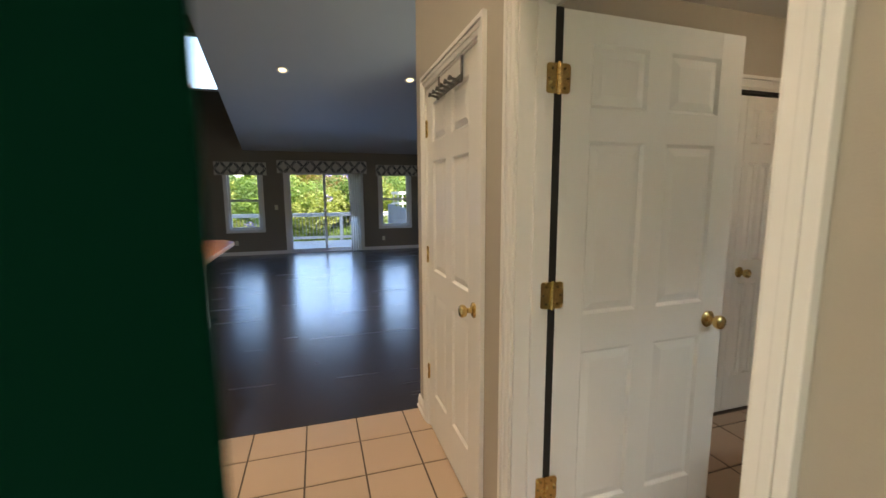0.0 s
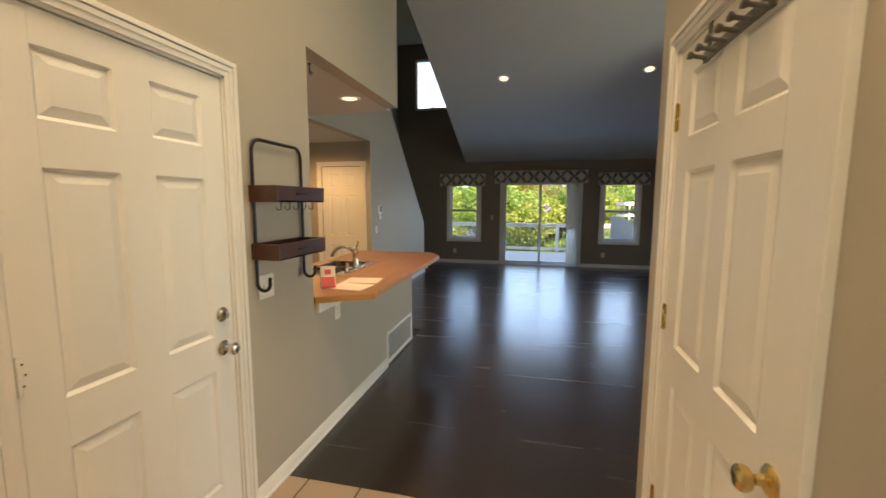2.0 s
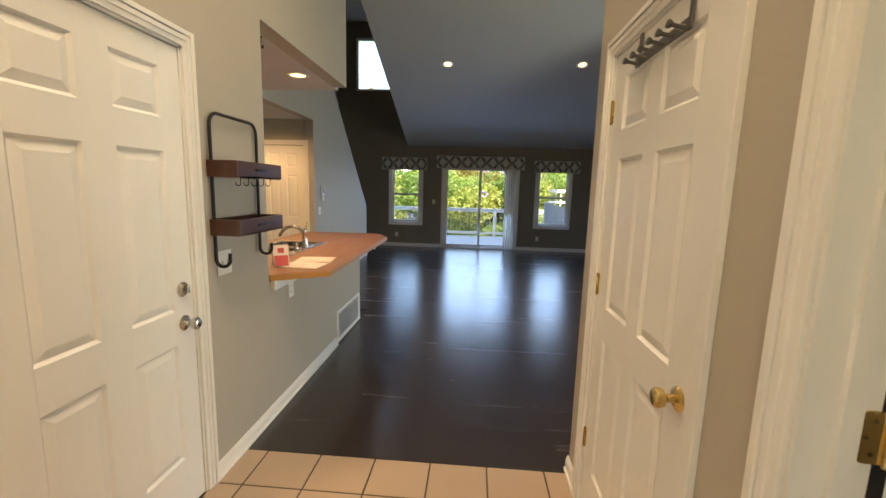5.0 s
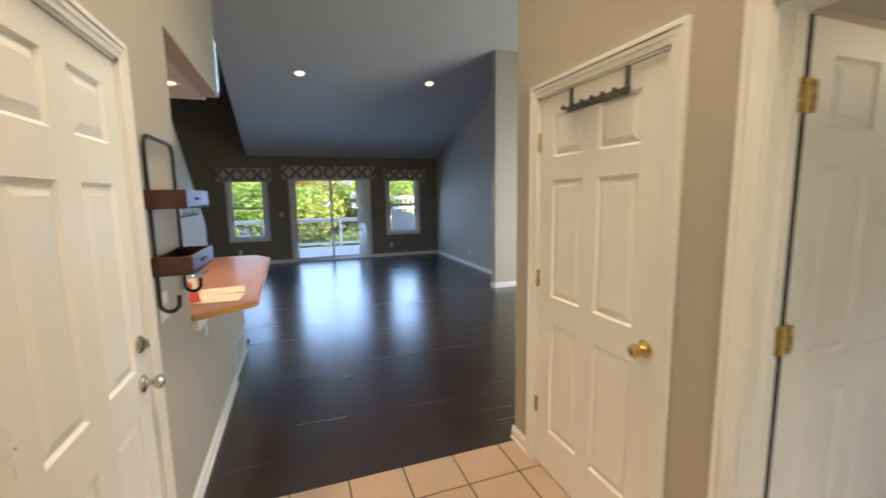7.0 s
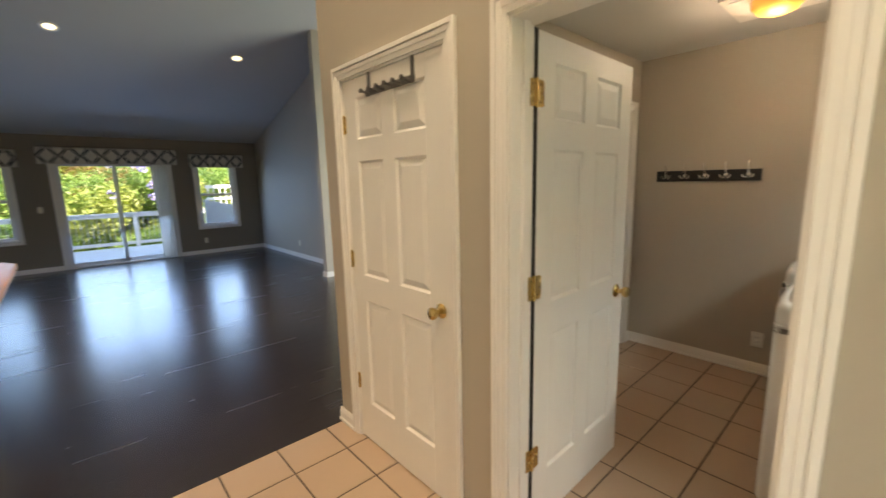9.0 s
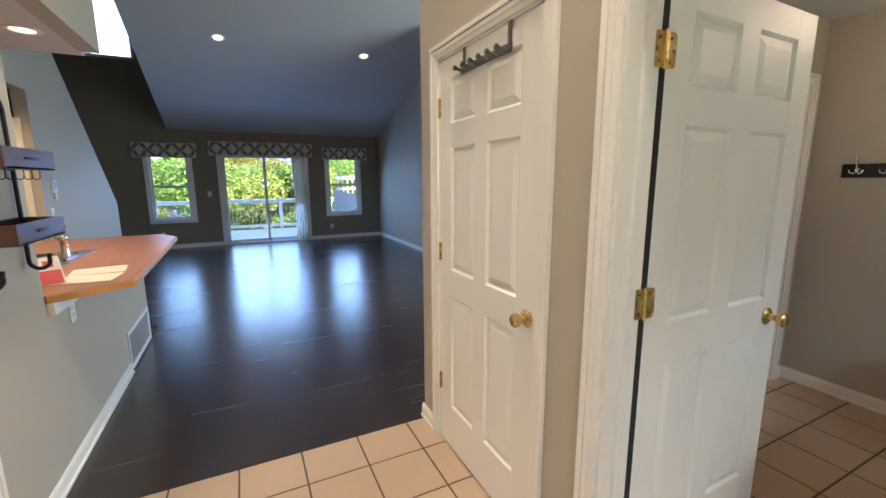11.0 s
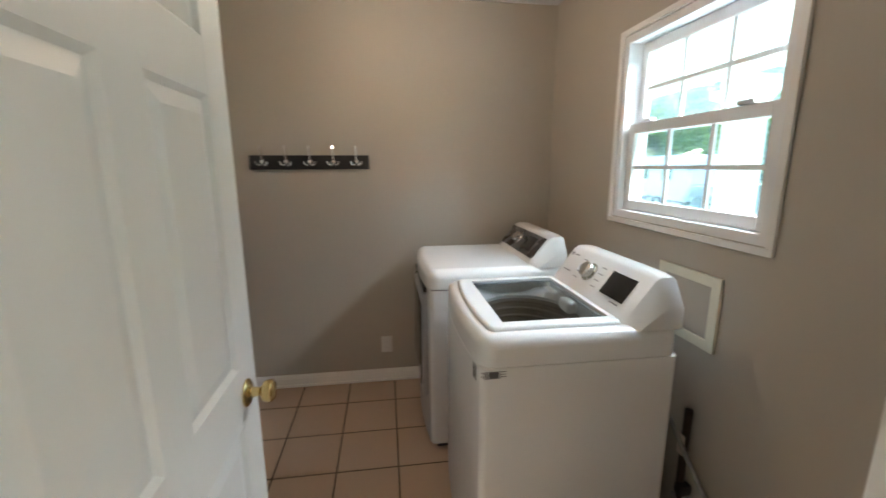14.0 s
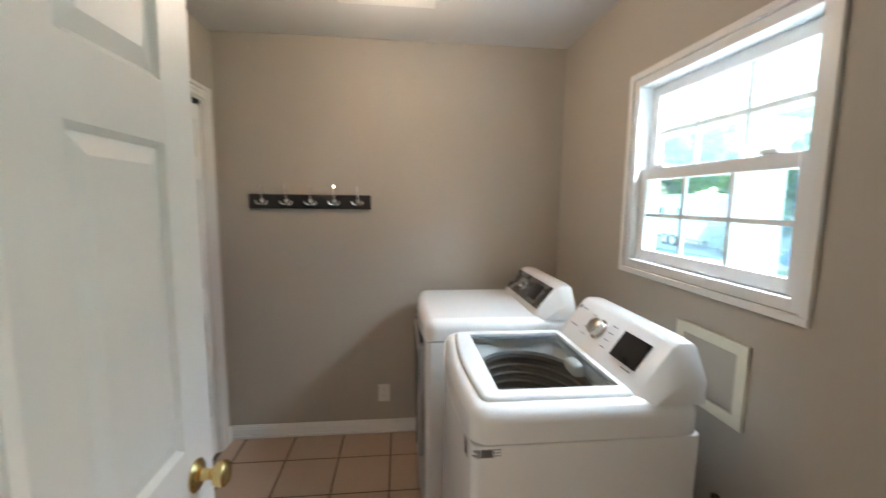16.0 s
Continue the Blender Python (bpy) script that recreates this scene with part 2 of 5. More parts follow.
def lathe(bm, profile, m=Matrix(), n=24):
    """Turns (radius, height) pairs about z."""
    rings = []
    for r, z in profile:
        rings.append([bm.verts.new(m @ Vector((max(r, 0.0004) * math.cos(2 * math.pi * i / n), max(r, 0.0004) * math.sin(2 * math.pi * i / n), z))) for i in range(n)])
    for p, q in zip(rings, rings[1:]):
        for i in range(n):
            bm.faces.new((p[i], p[(i + 1) % n], q[(i + 1) % n], q[i]))
    return bm


def tube(bm, pts, r, n=10):
    pts = [Vector(p) for p in pts]
    rings = []
    side = None
    for i, p in enumerate(pts):
        d = (pts[min(i + 1, len(pts) - 1)] - pts[max(i - 1, 0)]).normalized()
        if side is None:
            side = d.orthogonal().normalized()
        side = (side - d * side.dot(d)).normalized()
        up = d.cross(side)
        rings.append([bm.verts.new(p + r * (math.cos(2 * math.pi * k / n) * side + math.sin(2 * math.pi * k / n) * up)) for k in range(n)])
    for p, q in zip(rings, rings[1:]):
        for i in range(n):
            bm.faces.new((p[i], p[(i + 1) % n], q[(i + 1) % n], q[i]))
    bm.faces.new(rings[0][::-1])
    bm.faces.new(rings[-1])
    return bm


def arc(c, u, v, r, a0, a1, n=8):
    c, u, v = Vector(c), Vector(u), Vector(v)
    return [c + r * (math.cos(radians(a0 + (a1 - a0) * i / n)) * u + math.sin(radians(a0 + (a1 - a0) * i / n)) * v) for i in range(n + 1)]


def prism(bm, poly, axis, lo, hi):
    """A flat outline of two coordinates, drawn out along the third."""
    def at(p, h):
        q = list(p)
        q.insert("xyz".index(axis), h)
        return bm.verts.new(q)
    a, b = [at(p, lo) for p in poly], [at(p, hi) for p in poly]
    n = len(poly)
    bm.faces.new(a)
    bm.faces.new(b[::-1])
    for i in range(n):
        bm.faces.new((a[i], b[i], b[(i + 1) % n], a[(i + 1) % n]))
    bmesh.ops.recalc_face_normals(bm, faces=bm.faces[:])
    return bm


def mesh_of(name, bm, material, smooth=False):
    me = bpy.data.meshes.new(name)
    bmesh.ops.recalc_face_normals(bm, faces=bm.faces[:])
    bm.to_mesh(me)
    bm.free()
    if smooth:
        me.polygons.foreach_set("use_smooth", [True] * len(me.polygons))
        me.set_sharp_from_angle(angle=radians(40))
    me.materials.append(material)
    return me


def part(name, bm, material, parent=None, label="", smooth=True):
    ob = new(name, mesh_of(name, bm, material, smooth))
    if parent is not None:
        ob.parent = parent
    return tagged(ob, label)


def thing(name, m, label, category, group="", kind=""):
    ob = new(name)
    ob.matrix_world = m
    return tagged(ob, label, category, group, kind)


def structure(name, bm, material, label, category="wall"):
    return tagged(part(name, bm, material, smooth=False), label, category, kind="structure")


# ---- plan ----
XW, XE, YS, YF = -1.22, 0.577, -0.40, 10.60
WOOD_Y = 2.39
TOP = 5.9
SLOPE = 0.295
LX1, LY1, LZ = 3.165, 1.70, 2.465


def slope_z(y):
    return 2.50 + SLOPE * (YF - y)


# walls of the hall
KZ = 2.40
GD0, GD1, DH = 1.253, 2.07, 2.045
structure("wall_hall_west", boxes((-1.34, XW, YS, GD0, 0, TOP), (-1.34, XW, GD1, 2.73, 0, TOP), (-1.34, XW, GD0, GD1, DH, TOP), (-1.34, XW, 2.73, 4.30, KZ, TOP)), WALL, "greige painted wall with the entry door and kitchen opening")
# unseen wall, added to close off daylight behind the side door
structure("wall_garage", boxes((-1.9, -1.8, YS, 2.61, 0, 2.6)), DARKWALL, "plain unseen wall added to stop light behind the side door")
structure("wall_kitchen_half", boxes((-1.34, XW, 2.73, 4.73, 0, 0.885)), WALL, "greige half wall under the kitchen counter")
EW = 0.72
CL0, CL1 = 1.364, 2.180
LD0, LD1 = 0.255, 1.060
structure("wall_hall_east", boxes((XE, EW, YS, LD0, 0, TOP), (XE, EW, LD0, LD1, DH, TOP), (XE, 0.703, LD1, CL0, 0, TOP), (0.703, EW, LD1 + 0.021, CL0, 0, TOP), (XE, EW, CL0, CL1, DH, TOP), (XE, EW, CL1, 2.40, 0, TOP)), WALL, "greige painted wall with closet and laundry doors")
structure("wall_living_south", boxes((EW, 4.72, 2.28, 2.40, 0, TOP)), WALL, "greige wall of the living room")
FD0, FD1 = -0.88, 0.06
WX0, WX1, WZ0, WZ1 = 1.519, 2.362, 1.238, 2.049
structure("wall_front", boxes((-1.9, FD0, -0.55, YS, 0, TOP), (FD0, FD1, -0.55, YS, 2.06, TOP), (FD1, WX0, -0.55, YS, 0, TOP), (WX0, WX1, -0.55, YS, 0, WZ0), (WX0, WX1, -0.55, YS, WZ1, TOP), (WX1, 4.72, -0.55, YS, 0, TOP)), WALL, "greige front wall with the entry and laundry window")
BF0, BF1 = 1.85, 3.03
structure("wall_laundry_north", boxes((EW, BF0, LY1, 1.82, 0, TOP), (BF1, LX1, LY1, 1.82, 0, TOP), (BF0, BF1, LY1, 1.82, 2.06, TOP)), WALL, "greige laundry wall with a folding closet door")
structure("wall_laundry_east", boxes((LX1, 3.40, YS, 1.82, 0, LZ + 0.1)), WALL, "greige laundry wall with a coat rack")
structure("ceiling_laundry", boxes((EW, LX1, YS, LY1, LZ, LZ + 0.12)), CEIL, "flat white laundry ceiling", "ceiling")

# living room
S0, S1 = -0.74, 1.06
W1 = (-2.08, -1.31, 0.595, 2.04)
W2 = (1.55, 2.34, 0.605, 2.04)
HW = 3.79
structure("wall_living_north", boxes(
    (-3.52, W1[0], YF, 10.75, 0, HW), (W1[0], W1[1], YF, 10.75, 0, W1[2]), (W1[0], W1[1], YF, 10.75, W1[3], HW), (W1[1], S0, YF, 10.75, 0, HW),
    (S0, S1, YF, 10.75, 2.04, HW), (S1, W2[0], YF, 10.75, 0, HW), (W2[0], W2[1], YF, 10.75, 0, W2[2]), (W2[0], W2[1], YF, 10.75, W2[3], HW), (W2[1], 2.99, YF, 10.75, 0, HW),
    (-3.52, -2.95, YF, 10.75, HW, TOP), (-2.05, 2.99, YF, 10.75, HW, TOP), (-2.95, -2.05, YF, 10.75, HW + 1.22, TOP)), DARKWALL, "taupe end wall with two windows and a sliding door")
structure("wall_living_east", boxes((2.87, 2.99, 6.37, YF, 0, TOP)), WALL, "greige side wall of the living room")
structure("wall_stub", boxes((2.40, 4.72, 6.25, 6.37, 0, TOP)), WALL, "greige wall end beside the dining area")
structure("wall_dining_east", boxes((4.6, 4.72, 2.40, 3.3, 0, TOP), (4.6, 4.72, 5.4, 6.25, 0, TOP), (4.6, 4.72, 3.3, 5.4, 0, 0.5), (4.6, 4.72, 3.3, 5.4, 2.15, TOP)), WALL, "greige dining wall with a window opening")
# unseen wall, added so that the fence stays in the house's shadow
structure("wall_outer", boxes((2.99, 4.6, YF, 10.75, 0, TOP), (4.6, 4.72, 6.37, 10.75, 0, TOP)), WALL, "plain unseen wall added to keep sun off the fence")
structure("wall_stair", prism(bmesh.new(), [(4.42, KZ), (6.18, KZ), (6.18, 0), (9.07, 0), (9.07, 1.07), (4.42, 5.60)], "x", -2.42, -2.30), WALL, "greige stair wall with a sloping top")
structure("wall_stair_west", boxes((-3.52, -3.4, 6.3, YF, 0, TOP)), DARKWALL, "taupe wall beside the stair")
structure("wall_kitchen_back", boxes((-5.1, -3.10, 6.18, 6.30, 0, TOP), (-3.10, -2.42, 6.18, 6.30, 2.05, TOP), (-2.44, -2.42, 6.18, 6.30, 0, TOP)), WALL, "warm lit wall with a white door")
structure("wall_kitchen_west", boxes((-5.22, -5.1, 2.61, 6.3, 0, 2.6)), WALL, "plain kitchen wall")
structure("wall_kitchen_south", boxes((-5.1, -1.34, 2.61, 2.73, 0, 2.6)), WALL, "plain kitchen wall")
structure("wall_above_kitchen", boxes((-5.1, -1.34, 4.30, 4.42, KZ + 0.12, TOP)), WALL, "upper wall above the kitchen")
structure("ceiling_kitchen", boxes((-5.1, -1.34, 2.73, 4.42, KZ, KZ + 0.12), (-5.1, -2.42, 4.42, 6.18, KZ, KZ + 0.12)), CEIL, "flat kitchen ceiling with a recessed light", "ceiling")
structure("ceiling_stairwell", boxes((-3.52, -1.0, 4.42, 10.75, 5.38, 5.5)), CEIL, "high flat ceiling over the stair", "ceiling")
bm = bmesh.new()
pts = [(-1.662, YF + 0.1), (-1.545, 6.2), (-1.545, 4.42), (-1.34, 4.30), (-1.34, -0.55), (4.72, -0.55), (4.72, YF + 0.1)]
lo = [bm.verts.new((x, y, slope_z(y))) for x, y in pts]
hi = [bm.verts.new((x, y, slope_z(y) + 0.12)) for x, y in pts]
bm.faces.new(lo), bm.faces.new(hi)
for i in range(len(pts)):
    j = (i + 1) % len(pts)
    bm.faces.new((lo[i], lo[j], hi[j], hi[i]))
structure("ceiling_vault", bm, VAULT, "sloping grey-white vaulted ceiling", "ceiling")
bm = bmesh.new()
a = [(-1.662, YF), (-1.545, 6.2), (-1.545, 4.42)]
for (x0, y0), (x1, y1) in zip(a, a[1:]):
    v = [bm.verts.new(p) for p in ((x0, y0, slope_z(y0) + 0.004), (x1, y1, slope_z(y1) + 0.004), (x1, y1, TOP), (x0, y0, TOP), (x0 + 0.1, y0, slope_z(y0) + 0.03), (x1 + 0.1, y1, slope_z(y1) + 0.03), (x1 + 0.1, y1, TOP), (x0 + 0.1, y0, TOP))]
    for f in ((0, 1, 2, 3), (4, 5, 6, 7), (0, 1, 5, 4), (3, 2, 6, 7)):
        bm.faces.new([v[i] for i in f])
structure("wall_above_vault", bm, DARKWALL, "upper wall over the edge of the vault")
structure("roof", boxes((-5.3, 4.8, -0.6, 10.8, TOP, TOP + 0.2)), CEIL, "plain roof deck", "roof")

floor = structure("floor", boxes((-5.2, 4.72, -0.55, 10.75, -0.2, -0.012)), SUBFLOOR, "floor of dark wood planks and beige tiles", "floor")
floor_tiled = structure("floor_tiled", boxes((-1.34, LX1, YS, WOOD_Y - 0.005, -0.0115, -0.003)), GROUT, "beige ceramic tile floor with brown grout", "floor")


def trim(name, rows, label="white painted baseboard", category="baseboard"):
    return structure(name, boxes(*rows, bevel=0.004), WHITE, label, category)

# ---- doors ----
BB = 0.085


def panel_mesh(w, h, d):
    """A raised panel: a flat field with sloping edges on both faces, w by h, lying d inside the slab's faces."""
    bm = bmesh.new()
    t = 0.0175
    for s in (1, -1):
        o = [bm.verts.new((x, s * (t - d), z)) for x, z in ((0, 0), (w, 0), (w, h), (0, h))]
        k = 0.012
        a = [bm.verts.new((x, s * (t - d), z)) for x, z in ((k, k), (w - k, k), (w - k, h - k), (k, h - k))]
        k = 0.042
        b = [bm.verts.new((x, s * (t - 0.0025), z)) for x, z in ((k, k), (w - k, k), (w - k, h - k), (k, h - k))]
        for p, q in ((o, a), (a, b)):
            for i in range(4):
                bm.faces.new((p[i], p[(i + 1) % 4], q[(i + 1) % 4], q[i]))
        bm.faces.new(b)
    return bm


def panel_door(name, m, w, h, label, material=DOORWHITE, group="", rows=((0.24, 0.86), (1.0, 1.61), (1.72, 1.925)), stile=0.115, mull=0.10, kind=""):
    """A six-panel door: x runs from the hinges along its width, y through its thickness, z up."""
    d = thing(name, m, label, "door", group, kind)
    t = 0.0175
    pw = (w - 2 * stile - mull) / 2
    bm = bmesh.new()
    box(bm, 0, stile, -t, t, 0, h, bevel=0.002)
    box(bm, w - stile, w, -t, t, 0, h, bevel=0.002)
    zs = [0] + [z for r in rows for z in r] + [h]
    for z0, z1 in zip(zs[::2], zs[1::2]):
        box(bm, stile, w - stile, -t + 0.0002, t - 0.0002, z0, z1)
    for z0, z1 in rows:
        box(bm, stile + pw, stile + pw + mull, -t + 0.0002, t - 0.0002, z0, z1)
    for z0, z1 in rows:
        for x0 in (stile, stile + pw + mull):
            for s in (1, -1):
                k, dd = 0.011, 0.0105
                o = [bm.verts.new((x, s * (t - 0.0002), z)) for x, z in ((x0, z0), (x0 + pw, z0), (x0 + pw, z1), (x0, z1))]
                i_ = [bm.verts.new((x, s * (t - dd), z)) for x, z in ((x0 + k, z0 + k), (x0 + pw - k, z0 + k), (x0 + pw - k, z1 - k), (x0 + k, z1 - k))]
                for i in range(4):
                    bm.faces.new((o[i], o[(i + 1) % 4], i_[(i + 1) % 4], i_[i]))
    part("slab", bm, material, d, smooth=False)
    for z0, z1 in rows:
        for x0 in (stile, stile + pw + mull):
            p = part("panel", panel_mesh(pw, z1 - z0, 0.0108), material, d, smooth=False)
            p.location = (x0, 0, z0)
    return d


def knob(parent, x, z, material, side, label):
    """A round door knob on its rose; side gives the face of the slab."""
    k = new("knob", mesh_of("knob", lathe(bmesh.new(), [(0, 0), (0.033, 0.0), (0.034, 0.004), (0.028, 0.009), (0.013, 0.014), (0.0105, 0.030), (0.014, 0.036), (0.024, 0.041), (0.0275, 0.052), (0.0265, 0.060), (0.020, 0.066), (0.006, 0.068), (0, 0.068)], n=28), material, True))
    k.parent = parent
    k.matrix_local = Matrix.Translation((x, side * 0.0175, z)) @ pose(0, 0, 0, -90 * side, 0, 0)
    return tagged(k, label)


def rounded_plate(bm, x0, x1, z0, z1, y0, y1, r, round_low):
    """A thin upright leaf whose free corners are rounded."""
    pts = []
    for cx, cz, a0, on in ((x1 - r, z1 - r, 0, not round_low), (x0 + r, z1 - r, 90, round_low), (x0 + r, z0 + r, 180, round_low), (x1 - r, z0 + r, 270, not round_low)):
        if on:
            pts += [(cx + r * math.cos(radians(a0 + 90 * k / 4)), cz + r * math.sin(radians(a0 + 90 * k / 4))) for k in range(5)]
        else:
            pts.append((x1 if a0 in (0, 270) else x0, z1 if a0 in (0, 90) else z0))
    return prism(bm, pts, "y", y0, y1)


def hinge(parent, m, material, label, leaf=0.035, h=0.09):
    bm = bmesh.new()
    rounded_plate(bm, -leaf, -0.001, -h / 2, h / 2, -0.001, 0.002, min(0.012, leaf * 0.4), True)
    rounded_plate(bm, 0.001, leaf, -h / 2, h / 2, -0.001, 0.002, min(0.012, leaf * 0.4), False)
    for k in range(5):
        z0 = -h / 2 + h * k / 5
        cyl(bm, (0, 0.004, z0 + 0.0006), (0, 0.004, z0 + h / 5 - 0.0006), 0.0062, n=12)
    for e in (-1, 1):
        cyl(bm, (0, 0.004, e * h / 2), (0, 0.004, e * (h / 2 + 0.004)), 0.005, n=10)
    ob = part("hinge", bm, material, parent, label)
    ob.matrix_local = m
    for sx in (-1, 1):
        for sz in (-0.030, 0.0, 0.030):
            u = sx * leaf * (0.50 if sz else 0.76)
            part("screw", cyl(bmesh.new(), (u, 0.0018, sz), (u, 0.0026, sz), min(0.0042, leaf * 0.16), n=10), SCREWM, ob)
    return ob


def casing(name, axis, face, side, a0, a1, top, label, w=0.062):
    """Moulded door trim on a wall face: axis the wall runs along, side the way it stands out."""
    bm = bmesh.new()

    def piece(u0, u1, z0, z1, d):
        f0, f1 = sorted((face, face + side * d))
        if axis == "y":
            box(bm, f0, f1, u0, u1, z0, z1, bevel=0.0025)
        else:
            box(bm, u0, u1, f0, f1, z0, z1, bevel=0.0025)
    for sgn, a in ((-1, a0), (1, a1)):
        e = [a - sgn * 0.004, a + sgn * w]
        piece(min(e), max(e), 0.0, top + w, 0.012)
        e = [a + sgn * 0.30 * w, a + sgn * 0.62 * w]
        piece(min(e), max(e), 0.0, top + 0.62 * w, 0.0165)
        e = [a + sgn * 0.68 * w, a + sgn * (w + 0.001)]
        piece(min(e), max(e), 0.0, top + w + 0.001, 0.020)
    piece(a0 - w * 0.3, a1 + w * 0.3, top - 0.004, top + w * 0.64, 0.0118)
    piece(a0 - 0.30 * w, a1 + 0.30 * w, top + 0.30 * w, top + 0.62 * w, 0.0163)
    piece(a0 - w, a1 + w, top + 0.68 * w, top + w, 0.0198)
    return structure(name, bm, WHITE, label, "door frame")


def jamb(name, axis, f0, f1, a0, a1, top, stop=None):
    d = 0.014
    rows = []
    for u0, u1 in ((a0 - 0.002, a0 + d), (a1 - d, a1 + 0.002)):
        rows.append((f0, f1, u0, u1, 0, top))
    rows.append((f0, f1, a0, a1, top - d, top + 0.002))
    if stop:
        for u0, u1 in ((a0 + d, a0 + d + 0.011), (a1 - d - 0.011, a1 - d)):
            rows.append((stop[0], stop[1], u0, u1, 0, top - d))
    if axis == "x":
        rows = [(c, d_, a, b, e, f) for a, b, c, d_, e, f in rows]
    return structure(name, boxes(*rows), WHITE, "white painted door jamb", "door frame")


# side door to the garage, closed
casing("casing_side_door", "y", XW, 1, GD0, GD1, DH, "white moulded casing round the side door")
jamb("jamb_side_door", "y", -1.34, XW, GD0, GD1, DH)
d = panel_door("door_1", pose(XW - 0.022, GD0 + 0.017, 0.008, 0, 0, 90), GD1 - GD0 - 0.034, 2.018, "closed white six-panel entry door with satin nickel lock", kind="structure", rows=((0.25, 0.78), (0.93, 1.595), (1.725, 1.92)), stile=0.11, mull=0.125)
knob(d, 0.722, 0.866, NICKEL, -1, "satin nickel knob")
bm = lathe(bmesh.new(), [(0, 0), (0.033, 0), (0.033, 0.006), (0.026, 0.014), (0.022, 0.018), (0, 0.018)], n=24)
box(bm, -0.005, 0.005, -0.016, 0.016, 0.016, 0.032, bevel=0.002)
b = part("deadbolt", bm, NICKEL, d, "satin nickel deadbolt turn")
b.matrix_local = Matrix.Translation((0.722, -0.0175, 1.016)) @ pose(0, 0, 0, 90, 0, 0)
for z in (0.30, 1.04, 1.80):
    hinge(d, Matrix.Translation((0.004, -0.0185, z)) @ pose(0, 0, 0, 0, 0, 180), WHITE, "white painted hinge", leaf=0.022, h=0.10)
# black sheet across the doorway, painted as the dark beyond
structure("side_door_threshold_shadow", boxes((-1.33, -1.29, GD0, GD1, 0, DH)), GAPBLACK, "black sheet painted as the dark behind the side door", "seal")

# hall closet door, closed
casing("casing_closet", "y", XE, -1, CL0, CL1, DH, "white moulded casing round the closet door")
jamb("jamb_closet", "y", XE, EW, CL0, CL1, DH)
structure("closet_back", boxes((0.655, 0.698, CL0, CL1, 0, DH)), GAPBLACK, "black sheet painted as the dark of the closed closet", "seal")
d = panel_door("door_2", pose(XE + 0.020, CL1 - 0.017, 0.01, 0, 0, -90), CL1 - CL0 - 0.034, 2.018, "closed white six-panel closet door with brass knob", kind="structure")
knob(d, 0.74, 0.94, BRASS, -1, "polished brass knob")
for z in (0.35, 1.08, 1.803):
    hinge(d, Matrix.Translation((-0.001, -0.0185, z)) @ pose(0, 0, 0, 0, 0, 180), BRASS, "tarnished brass hinge", leaf=0.013)

# laundry door, swung open into the room
casing("casing_laundry_hall", "y", XE, -1, LD0, LD1, DH, "white moulded casing round the laundry door")
jamb("jamb_laundry", "y", XE, 0.703, LD0, LD1, DH, stop=(0.635, 0.668))
structure("casing_laundry_room", boxes((EW, EW + 0.040, LD0 - 0.062, LD0 + 0.020, 0, DH + 0.062), (EW + 0.039, EW + 0.046, LD0 - 0.062, LD0 - 0.042, 0, DH + 0.062), (EW + 0.039, EW + 0.044, LD0 - 0.036, LD0 - 0.010, 0, DH + 0.038),
    (EW, EW + 0.0118, LD0, LD1 + 0.06, DH - 0.004, DH + 0.062), (EW, EW + 0.0198, LD0 - 0.04, LD1 + 0.06, DH + 0.042, DH + 0.0625), bevel=0.0025), WHITE, "white moulded casing on the room side of the laundry door", "door frame")
ld = panel_door("door_3", pose(0.735, LD1 + 0.008, 0.01, 0, 0, 0.8), 0.80, 2.018, "open white six-panel laundry door with brass knob and hinges", kind="structure")
knob(ld, 0.720, 0.925, BRASS, -1, "polished brass knob")
knob(ld, 0.720, 0.925, BRASS, 1, "polished brass knob")
for z in (0.355, 1.085, 1.80):
    hinge(ld, Matrix.Translation((-0.020, -0.0255, z)) @ pose(0, 0, 0, 0, 0, 180 - 4), BRASS, "polished brass butt hinge", leaf=0.043, h=0.094)
# black strip fills the hinge gap in place of its shade
structure("laundry_hinge_gap", boxes((0.7035, 0.7345, LD1 - 0.010, LD1 + 0.02, 0.0, 2.03)), GAPBLACK, "black strip painted as the shade in the hinge gap", "seal")

# front door, ajar, green outside
tip, hub = Vector((-0.070, -0.046)), Vector((-0.865, -0.397))
ang = math.degrees(math.atan2(tip.y - hub.y, tip.x - hub.x))
fd = panel_door("door_4", pose(hub.x, hub.y, 0.012, 0, 0, ang) @ pose(0, 0.0175, 0), (tip - hub).length, 2.03, "dark green front door standing ajar", GREEN, kind="structure")
knob(fd, 0.84, 0.93, NICKEL, -1, "satin nickel knob")
casing("casing_front_door", "x", YS, 1, FD0, FD1, 2.06, "white moulded casing round the front door")
jamb("jamb_front_door", "x", -0.55, YS, FD0, FD1, 2.06)

# folding closet door in the laundry room
casing("casing_bifold", "x", LY1, -1, BF0, BF1, 2.06, "white moulded casing round the folding door")
jamb("jamb_bifold", "x", LY1, 1.82, BF0, BF1, 2.06)
structure("bifold_closet_back", boxes((BF0, BF1, 1.79, 1.815, 0, 2.06), (BF0, BF1, LY1 + 0.01, LY1 + 0.05, 2.028, 2.046)), GAPBLACK, "black sheets painted as the dark behind the folding door", "seal")
bw = (BF1 - BF0 - 0.034) / 4
